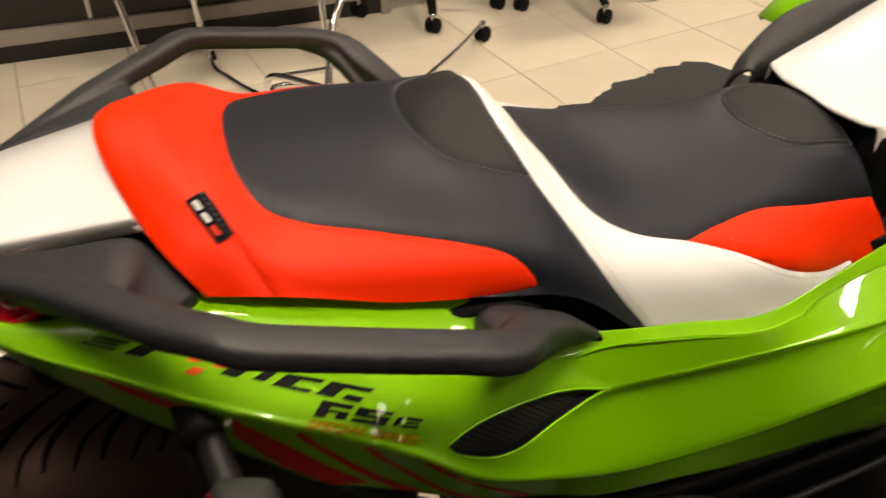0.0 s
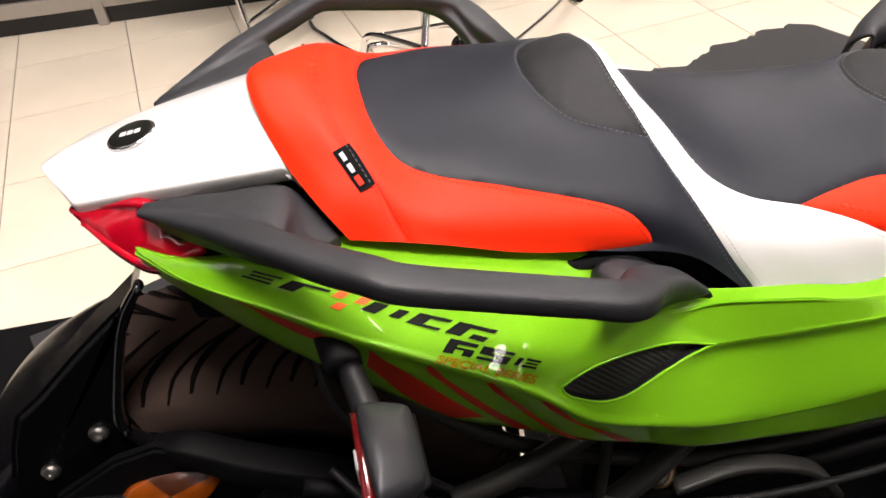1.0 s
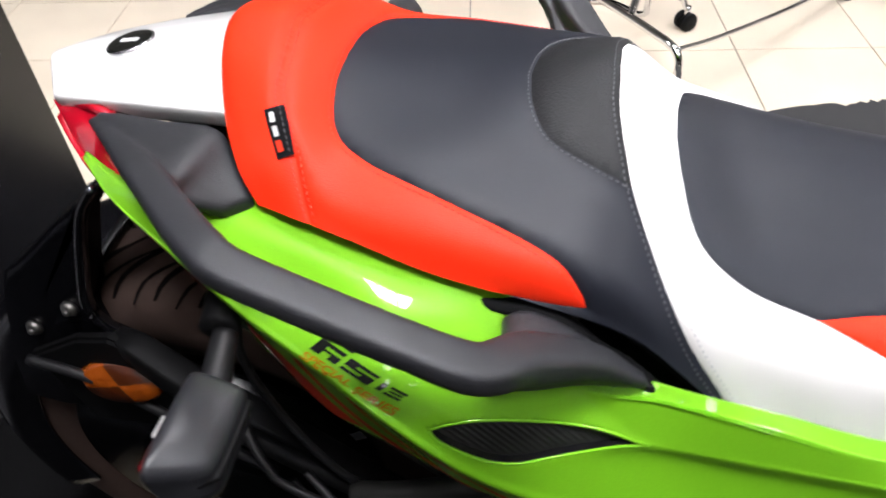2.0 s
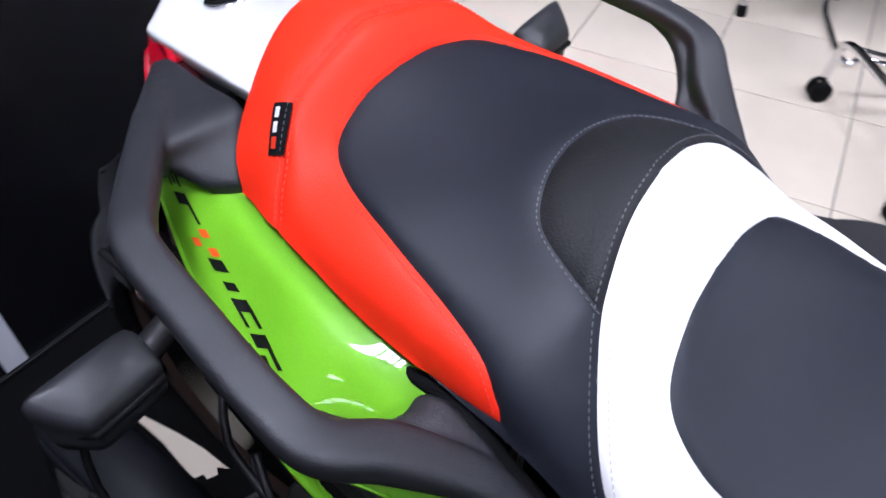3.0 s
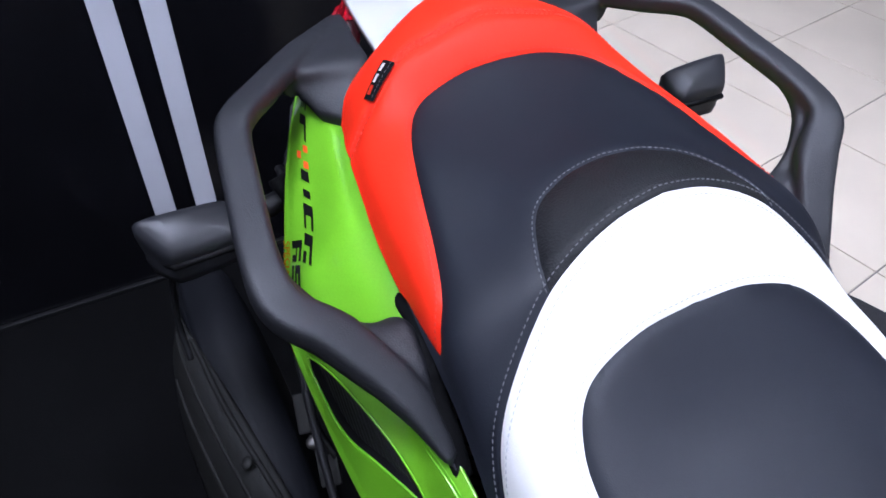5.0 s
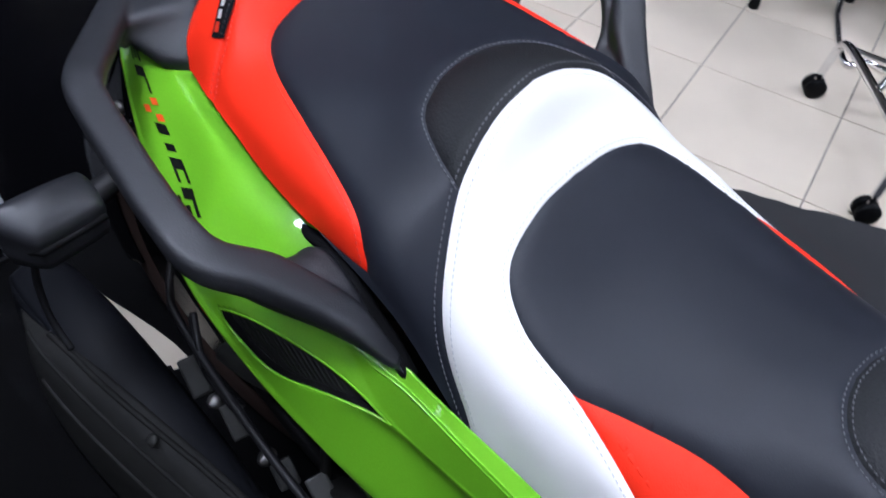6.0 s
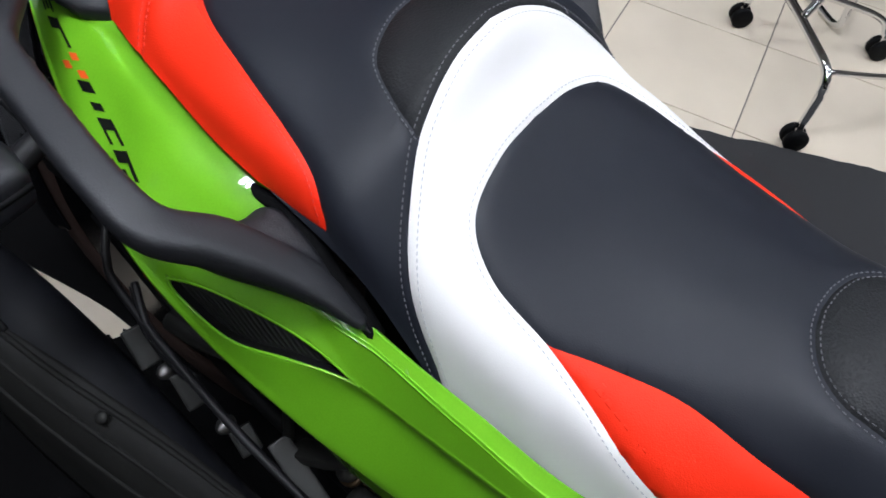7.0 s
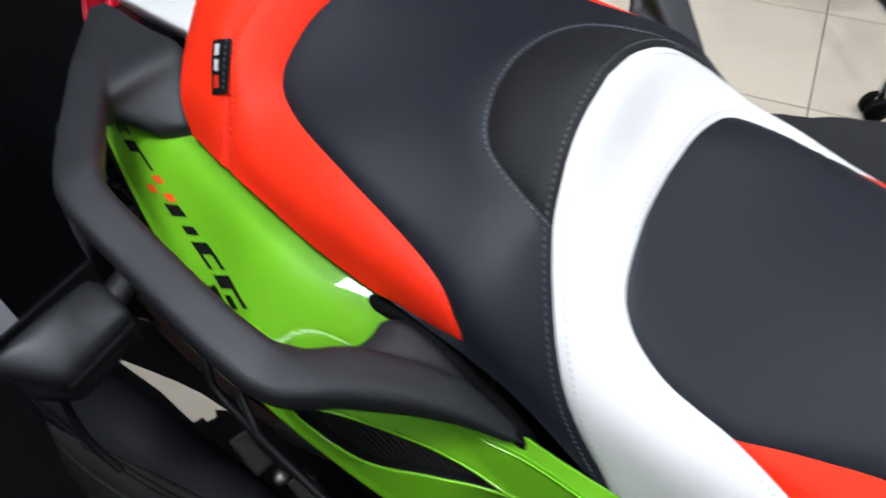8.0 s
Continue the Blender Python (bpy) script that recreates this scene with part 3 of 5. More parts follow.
        plain = {"side_cover_left": "side_cover", "rest": "rider_pad"}.get(name, name)
        mesh_object(plain, v, f, mat, seat, label)

    def beside(uv, metres):
        """A line beside a seam, some metres towards the front."""
        p = SEAT.at(uv)
        n = SEAT.normal(uv, SEAT_FLIP)
        t = np.gradient(p, axis=0)
        q = np.cross(n, t)
        q /= np.maximum(np.linalg.norm(q, axis=1), 1e-9)[:, None]
        mid = len(p) // 2
        if q[mid, 0] < 0:
            q = -q
        return SEAT.find(p + metres * q)

    def sew(line, metres, mat, label, **more):
        stitches("stitching", SEAT, beside(line, metres), SEAT_FLIP, mat, seat, label, base=PUFF * (1 - math.exp(-abs(metres) / SEAM)), **more)

    sew(bw, -0.0055, M_STITCH, "grey thread")
    sew(bw, 0.0060, M_STITCH_WHITE, "pale thread", r=.0003, lift=.0004)
    sew(to, -0.0022, M_STITCH, "grey thread")
    sew(pd, 0.003, M_STITCH, "grey thread")
    sew(pd, -0.003, M_STITCH, "grey thread")
    sew(wi, -0.0050, M_STITCH_WHITE, "pale thread", r=.0003, lift=.0004)
    sew(red_seam[3:-3], -0.004, M_STITCH_RED, "red thread")
    sew(cross, 0.003, M_STITCH_RED, "red thread")
    sew(cross, -0.003, M_STITCH_RED, "red thread")
    # woven tag sewn into the rear cover
    corners = np.array([(-.1984, -.1258, .8566), (-.1863, -.1185, .8565), (-.2141, -.0988, .8793), (-.1998, -.0928, .8806)])
    tag = decal("tag", SEAT, SEAT_FLIP, corners, [[(0, 0), (1, 0), (1, 1), (0, 1)]], M_TAG, seat, "black woven tag with white and red marks", 0.0035)
    for y in (.42, .70):
        decal("tag_mark", SEAT, SEAT_FLIP, corners, [[(.22, y), (.46, y), (.46, y + .20), (.22, y + .20)]], M_PRINT_WHITE, tag, "white mark", 0.0042)
    decal("tag_mark", SEAT, SEAT_FLIP, corners, [[(.18, .12), (.50, .12), (.50, .34), (.18, .34)]], M_STRIPE_RED, tag, "red mark", 0.0042)
    for y in np.arange(.08, .92, .12):
        decal("tag_stitch", SEAT, SEAT_FLIP, corners, [[(.76, y), (.80, y), (.80, y + .07), (.76, y + .07)]], M_STITCH, tag, "", 0.0042)
    # raised marks on the red side covers
    line = np.array([(.2304, -.1312, .7490), (.2941, -.1406, .7262), (.2329, -.1246, .7520), (.2965, -.1352, .7308)])
    for k in range(7):
        x0 = k / 7
        ob = decal("raised_mark", SEAT, SEAT_FLIP, line, [[(x0, 0), (x0 + .10, 0), (x0 + .10, 1), (x0, 1)]], M_RED_VINYL, seat, "raised red mark", 0.0023)
        mod = ob.modifiers.new("thickness", "SOLIDIFY")
        mod.thickness, mod.offset = 0.0004, 0
    # base under the covers
    rows = []
    for u in range(SEAT.nu):
        x, y, z = SEAT.net[u, -1]
        rows.append([(x + 0.0, s * (abs(y) - 0.024) * k, z - d) for s, k, d in ((1, 1, -0.012), (1, 1.0, 0.03), (1, 0.4, 0.05), (-1, 0.4, 0.05), (-1, 1.0, 0.03), (-1, 1, -0.012))])
    base = Skin(rows)
    made = cut_skin(base, [], [], (40, 20), 1.0)
    v, f = made["rest"]
    mesh_object("seat_base", v, f, M_DARK_PLASTIC, seat, "black plastic seat base")


build_seat()


def build_tail():
    rows = []
    for x, zc, ye, ze, back in ((-.456, .851, .052, .841, .030), (-.440, .854, .057, .844, .022), (-.375, .864, .069, .853, .010), (-.310, .877, .081, .861, .010), (-.282, .884, .087, .865, .016), (-.270, .887, .089, .866, .018), (-.266, .878, .088, .857, .018)):
        right = [(x, 0, zc), (x + .3 * back, -.36 * ye, zc - .10 * (zc - ze)), (x + .65 * back, -.70 * ye, zc - .42 * (zc - ze)), (x + .93 * back, -.96 * ye, ze + .0025), (x + back, -ye, ze - .003), (x + back + .004, -.95 * ye, ze - .016)]
        rows.append([(a, -b, c) for a, b, c in right[:0:-1]] + right)
    skin = Skin(rows)
    made = cut_skin(skin, [], [], (40, 50), -1.0)
    v, f = made["rest"]
    tail = mesh_object("tail_cover", v, f, M_WHITE_LACQUER, bike, "glossy white tail cover")
    mod = tail.modifiers.new("thickness", "SOLIDIFY")
    mod.thickness = 0.004
    # round badge
    uv = skin.find([(-.377, .003, .864)])
    p, n = Vector(skin.at(uv)[0]), Vector(skin.normal(uv, -1.0)[0])
    m = Matrix.Translation(p) @ n.to_track_quat("Z", "Y").to_matrix().to_4x4()
    bm = bmesh.new()
    lathe(bm, [(0.0215, 0), (0.0215, 0.0022), (0.020, 0.003), (0.0195, 0.003)], 40, m)
    badge = part("badge", bm, M_CHROME, tail, "round badge with a chrome rim")
    bm = bmesh.new()
    lathe(bm, [(0.0193, 0.0025), (0.0193, 0.0034), (0.0185, 0.0036)], 40, m)
    part("badge_disc", bm, M_PRINT_BLACK, badge)
    bm = bmesh.new()
    for k in range(3):
        box(bm, (-0.009 + k * 0.0065, -0.003, 0.0037), (-0.004 + k * 0.0065, 0.003, 0.0041), 0, m @ pose(0, 0, 0, 0, 0, 90))
    part("badge_mark", bm, M_PRINT_WHITE, badge, smooth=False)


build_tail()

# ---- green side panels ----
PANEL_NET = []
CREASE = 0.2  # keeps the fold above the lower face tight


def panel_row(x, *yz):
    e, d, a, b, c = (np.array(q) for q in yz)
    row = np.array([e, d, a, b + CREASE * (a - b), b, b + CREASE * (c - b), c])
    near, far, under = Skin.weights(np.array([.6, 1.4, 2.4]), 7) @ row
    if x > 0:
        near, far = d + CREASE * (e - d), d + CREASE * (a - d)
    if x > .05:
        under = a + .22 * (b - a) + np.array((.0050, 0))
        far = a + CREASE * (d - a)
    row = [row[0], near, row[1], far, row[2], under, *row[3:]]
    PANEL_NET.append([(x, q[0], q[1]) for q in row])


panel_row(-.378, (-0.0964, 0.8225), (-0.0977, 0.8232), (-0.0995, 0.8228), (-0.1013, 0.8213), (-0.0976, 0.8020))
panel_row(-.34, (-0.1147, 0.8178), (-0.1214, 0.8190), (-0.1275, 0.8150), (-0.1351, 0.8084), (-0.1180, 0.7700))
panel_row(-.28, (-0.1280, 0.8210), (-0.1400, 0.8220), (-0.1554, 0.8111), (-0.1690, 0.7927), (-0.1445, 0.7227))
panel_row(-.22, (-0.1260, 0.8190), (-0.1510, 0.8150), (-0.1738, 0.7980), (-0.1981, 0.7715), (-0.1753, 0.6947))
panel_row(-.16, (-0.1330, 0.8090), (-0.1660, 0.8020), (-0.1909, 0.7781), (-0.2218, 0.7518), (-0.2047, 0.6668))
panel_row(-.10, (-0.1400, 0.7980), (-0.1810, 0.7880), (-0.2181, 0.7604), (-0.2445, 0.7288), (-0.2137, 0.6403))
panel_row(-.04, (-0.1520, 0.7860), (-0.1911, 0.7653), (-0.2253, 0.7189), (-0.2398, 0.6650), (-0.2224, 0.6136))
panel_row(.03, (-0.1740, 0.7440), (-0.1930, 0.7290), (-0.2132, 0.6935), (-0.2324, 0.6238), (-0.2171, 0.5746))
panel_row(.09, (-0.1785, 0.7275), (-0.1870, 0.7170), (-0.1998, 0.6777), (-0.2225, 0.5912), (-0.2127, 0.5412))
panel_row(.17, (-0.1745, 0.7075), (-0.1870, 0.7000), (-0.1950, 0.6650), (-0.2112, 0.5644), (-0.2067, 0.5183))
panel_row(.27, (-0.1650, 0.6790), (-0.1790, 0.6700), (-0.1890, 0.6500), (-0.2073, 0.5572), (-0.1992, 0.4897))
panel_row(.38, (-0.1390, 0.6810), (-0.1500, 0.6680), (-0.1900, 0.6500), (-0.2250, 0.6000), (-0.2060, 0.4950))
panel_row(.50, (-0.1200, 0.7060), (-0.1400, 0.6850), (-0.2000, 0.6800), (-0.2400, 0.6400), (-0.2160, 0.4950))
PANEL = Skin(PANEL_NET)


def mark_panel(panel, side):
    """The printed marks: a wordmark drawn as plain blocks, a line of lettering and slanting red stripes."""
    word = np.array([(-.2966, -.1472, .8136), (-.2122, -.1829, .7887), (-.1239, -.2164, .7614), (-.2902, -.1441, .8168), (-.2049, -.1783, .7931), (-.1163, -.2105, .7682)])
    marks = {(0.0, .125): ((0, 1, .62, .80), (.1, .9, .31, .48), (0, 1, 0, .17)), (.16, .32): ((0, .4, 0, .80), (.4, 1, .60, .80)), (.495, .645): ((0, .4, 0, .80), (.72, 1, .1, .72)),
             (.68, .81): ((0, .45, 0, .80), (.45, 1, .60, .80), (.45, 1, 0, .18)), (.835, .99): ((0, .4, 0, .80), (.4, 1, .57, .80), (.6, 1, 0, .30))}
    for (x0, x1), bars in marks.items():
        w = x1 - x0
        shapes = [[(x0 + w * a + .03 * b0 - .015, b0), (x0 + w * b + .03 * b0 - .015, b0), (x0 + w * b + .03 * b1 - .015, b1), (x0 + w * a + .03 * b1 - .015, b1)] for a, b, b0, b1 in ((a, b, b0 * 1.25, b1 * 1.25) for a, b, b0, b1 in bars)]
        decal("wordmark", PANEL, -1.0, word, shapes, M_PRINT_BLACK, panel, "black printed wordmark block", 0.0007, side)
    for x, y in ((.348, .50), (.440, .46), (.372, -.50)):
        decal("wordmark", PANEL, -1.0, word, [[(x, y), (x + .042, y), (x + .055, y + .66), (x + .013, y + .66)]], M_PRINT_ORANGE, panel, "orange printed square", 0.0007, side)
    sub = np.array([(-.1607, -.2130, .7593), (-.0912, -.2328, .7391), (-.1532, -.2057, .7656), (-.0841, -.2272, .7433)])
    blocks = {(0, .30): ((0, .36, 0, 1), (.36, 1, .72, 1), (.36, 1, .36, .52), (.66, 1, 0, .36)), (.35, .66): ((0, 1, .76, 1), (0, .36, .40, .76), (0, 1, .40, .60), (.64, 1, 0, .40), (0, .64, 0, .22)),
              (.72, .77): ((0, 1, .1, .75),), (.80, .97): ((0, 1, .62, .82), (.1, .9, .36, .5), (0, 1, .05, .24))}
    for (x0, x1), bars in blocks.items():
        w = x1 - x0
        shapes = [[(x0 + w * a + .02 * c, c), (x0 + w * b + .02 * c, c), (x0 + w * b + .02 * d, d), (x0 + w * a + .02 * d, d)] for a, b, c, d in bars]
        decal("wordmark", PANEL, -1.0, sub, shapes, M_PRINT_BLACK, panel, "black printed wordmark block", 0.0007, side)
    line = np.array([(-.1674, -.2190, .7560), (-.0955, -.2402, .7314), (-.1640, -.2140, .7588), (-.0912, -.2355, .7357)])
    for near, far in STRIPES:
        stripe(panel, near, far, side)
    letters("lettering", "SPECIAL SERIES", line, M_PRINT_GOLD, panel, "ochre printed lettering", side)


# two edges of each red stripe, as u and v on the side panel
STRIPES = [
    ([(1.6, 3.01), (2.2, 3.10), (2.59, 3.14), (2.91, 3.14)], [(1.6, 3.05), (2.15, 3.34), (2.57, 3.34), (2.82, 3.38)]),
    ([(3.10, 3.12), (3.49, 3.34), (3.93, 3.56), (4.51, 3.82)], [(3.03, 3.54), (3.42, 3.84), (3.70, 3.92), (4.07, 3.97)]),
    ([(3.815, 3.08), (4.277, 3.417), (4.717, 3.678), (5.225, 3.92)], [(3.75, 3.16), (4.139, 3.477), (4.509, 3.719), (4.948, 3.97)]),
    ([(4.53, 3.05), (4.97, 3.40), (5.48, 3.72), (6.1, 3.97)], [(4.47, 3.12), (4.855, 3.437), (5.364, 3.78), (5.78, 3.97)]),
    ([(5.225, 3.06), (5.73, 3.216), (6.2, 3.44), (6.73, 3.88)], [(5.15, 3.14), (5.6, 3.30), (6.06, 3.50), (6.5, 3.94)]),
]


def stripe(panel, near, far, side):
    """A printed stripe between two lines on the side panel."""
    a, b = spline(near, 24), spline(far, 24)
    rows = [a + (b - a) * w for w in np.linspace(0, 1, 5)]
    uv = np.vstack(rows)
    uv[:, 1] = np.interp(uv[:, 1], (3, 3 + CREASE, 4), (7, 8, 9))
    p = PANEL.at(uv) + 0.0006 * PANEL.normal(uv, -1.0)
    p[:, 1] *= side
    faces = [(r * 24 + k, r * 24 + k + 1, (r + 1) * 24 + k + 1, (r + 1) * 24 + k) for r in range(4) for k in range(23)]
    mesh_object("stripe", p, faces, M_STRIPE_RED, panel, "dark red printed stripe")


def letters(name, text, corners, mat, parent, label, side):
    """Lettering in the built-in font laid on the side panel."""
    curve = bpy.data.curves.new(name, "FONT")
    curve.body = text
    curve.offset = 0.03
    curve.shear = 0.2
    tmp = bpy.data.objects.new(name, curve)
    scene.collection.objects.link(tmp)
    bpy.context.view_layer.update()
    me = bpy.data.meshes.new_from_object(tmp.evaluated_get(bpy.context.evaluated_depsgraph_get()))
    bpy.data.objects.remove(tmp)
    v = np.array([tuple(q.co)[:2] for q in me.vertices])
    st = (v - v.min(0)) / (v.max(0) - v.min(0))
    c = np.asarray(corners)
    a, b = st[:, :1], st[:, 1:]
    if side < 0:
        a = 1 - a
    uv = PANEL.find(c[0] * (1 - a) * (1 - b) + c[1] * a * (1 - b) + c[2] * (1 - a) * b + c[3] * a * b)
    p = PANEL.at(uv) + 0.0009 * PANEL.normal(uv, -1.0)
    p[:, 1] *= side
    return mesh_object(name, p, [tuple(q.vertices) for q in me.polygons], mat, parent, label)


def build_side_panels():
    vent_top = PANEL.find(spline([(-.0720, -.2368, .7155), (-.0412, -.2258, .7185), (.0030, -.2147, .7119), (.0438, -.2061, .7006), (.0864, -.2001, .6795)], 90))
    vent_low = PANEL.find(spline([(-.0720, -.2368, .7155), (-.0637, -.2379, .7027), (-.0369, -.2345, .6827), (-.0093, -.2295, .6760), (.0316, -.2165, .6811), (.0864, -.2001, .6795)], 90))
    for line in (vent_top, vent_low):
        for _ in range(12):
            line[1:-1] = (line[:-2] + 2 * line[1:-1] + line[2:]) / 4
    vent_low[0], vent_low[-1] = vent_top[0], vent_top[-1]
    vent = np.vstack([vent_top, vent_low[-2:0:-1]])
    made = cut_skin(PANEL, [vent_top, vent_low], [("vent_grille", vent)], (150, 90), -1.0, 0.0, 0.003)
    for side in (1, -1):
        v, f = made["rest"]
        v = v if side > 0 else mirror_y(v)
        f = f if side > 0 else f[:, ::-1]
        panel = mesh_object("side_panel", v, f, M_GREEN, bike, "glossy green side panel")
        mod = panel.modifiers.new("thickness", "SOLIDIFY")
        mod.thickness, mod.offset = 0.003, -1
        v, f = made["vent_grille"]
        v = v + np.array((0, 0.008, 0.0))
        v = v if side > 0 else mirror_y(v)
        f = f if side > 0 else f[:, ::-1]
        mesh_object("vent_grille", v, f, M_VENT, panel, "black mesh vent")
        p = PANEL.at(vent) - 0.0005 * PANEL.normal(vent, -1.0)
        n = len(p)
        ring = np.vstack([p, p + np.array((0, 0.009, 0))]) * (1, side, 1)
        mesh_object("vent_wall", ring, [(k, (k + 1) % n, n + (k + 1) % n, n + k) for k in range(n)], M_DULL_BLACK, panel, "black wall of the vent")
        p = PANEL.at(vent) - 0.0006 * PANEL.normal(vent, -1.0)
        bm = bmesh.new()
        tube(bm, [(x, y * side, z) for x, y, z in np.vstack([p, p[:1]])], .0013, 8, 220)
        part("vent_rim", bm, M_GREEN, panel, "rounded green rim")
        mark_panel(panel, side)


build_side_panels()


# ---- grab rails ----
def cheek(bm, inner, outer, crown, drop, deep):
    """A closed, slightly crowned web between two edges."""
    n = 28
    rings = []
    for p, q, w in zip(spline(inner, n), spline(outer, n), np.linspace(0, 1, n)):
        high = crown * math.sin(math.pi * min(1, w + .15))
        low = drop + (deep - drop) * math.sin(math.pi * w)
        ring = [p + (0, 0, -low), p + (0, 0, -.003)]
        ring += [p + (q - p) * k + (0, 0, high * math.sin(math.pi * k) ** .6) for k in (.08, .3, .5, .7, .92)]
        ring += [q + (0, 0, -.003), q + (0, .006, -low)]
        rings.append([bm.verts.new(v) for v in ring])
    for r0, r1 in zip(rings[:-1], rings[1:]):
        for k in range(len(r0)):
            bm.faces.new((r0[k], r0[(k + 1) % len(r0)], r1[(k + 1) % len(r0)], r1[k]))
    bm.faces.new(rings[0])
    bm.faces.new(rings[-1][::-1])


def build_rail(side):
    bm = bmesh.new()
    path = [(-0.3700, -0.0850, 0.8460), (-0.2945, -0.1487, 0.8570), (-0.2358, -0.2025, 0.8612), (-0.2069, -0.2271, 0.8643), (-0.1862, -0.2390, 0.8616), (-0.1342, -0.2487, 0.8504), (-0.0698, -0.2584, 0.8360), (-0.0325, -0.2561, 0.8214), (-0.0060, -0.2268, 0.7999), (0.0358, -0.1962, 0.7659), (0.0735, -0.1816, 0.7325)]
    tube(bm, path, [.004, .0125, .0142, .0142, .0142, .0142, .0144, .016, .018, .014, .006], 20, 90, flat=0.70, square=0.55)
    # the cheeks that carry the rail to the tail and down to the side panel
    cheek(bm, [(-.368, -.078, .849), (-.345, -.080, .852), (-.305, -.087, .855), (-.258, -.094, .858), (-.238, -.112, .847), (-.219, -.136, .828)],
          [(-.364, -.088, .847), (-.345, -.110, .848), (-.302, -.152, .854), (-.264, -.182, .857), (-.258, -.166, .846), (-.238, -.154, .828)], .004, .016, .020)
    cheek(bm, [(-.085, -.248, .841), (-.057, -.243, .828), (-.037, -.226, .807), (-.028, -.206, .789), (-.027, -.189, .778), (-.029, -.176, .778), (-.014, -.169, .782), (.0125, -.171, .775), (.038, -.177, .763), (.0557, -.180, .7465), (.075, -.179, .730), (.082, -.177, .726)],
          [(-.085, -.266, .836), (-.054, -.267, .825), (-.030, -.261, .813), (-.016, -.251, .803), (-.006, -.243, .795), (.004, -.235, .788), (.013, -.227, .781), (.028, -.215, .770), (.045, -.203, .756), (.060, -.194, .744), (.078, -.184, .732), (.085, -.181, .726)], .006, .010, .018)
    if side < 0:
        for v in bm.verts:
            v.co.y *= -1
    rail = part("grab_rail", bm, M_RAIL, bike, "matt black plastic passenger grab rail")
    mod = rail.modifiers.new("weld", "REMESH")
    mod.mode, mod.voxel_size, mod.use_smooth_shade = "VOXEL", 0.0025, True
    mod = rail.modifiers.new("soften", "SMOOTH")
    mod.factor, mod.iterations = 0.5, 3
    # black strip laid in the gap beside the seat to stand for its shade
    bm = bmesh.new()
    seal = [(-.056, -.157, .784), (-.040, -.1655, .777), (-.012, -.163, .775), (.002, -.166, .773), (.018, -.170, .766), (.037, -.174, .752), (.062, -.176, .737), (.084, -.177, .720)]
    tube(bm, [(x, y * side, z) for x, y, z in seal], [.003, .006, .008, .009, .009, .009, .009, .007], 12, 50, flat=0.7)
    part("seal", bm, M_DULL_BLACK, rail, "dull black rubber seal")


build_rail(1)
build_rail(-1)


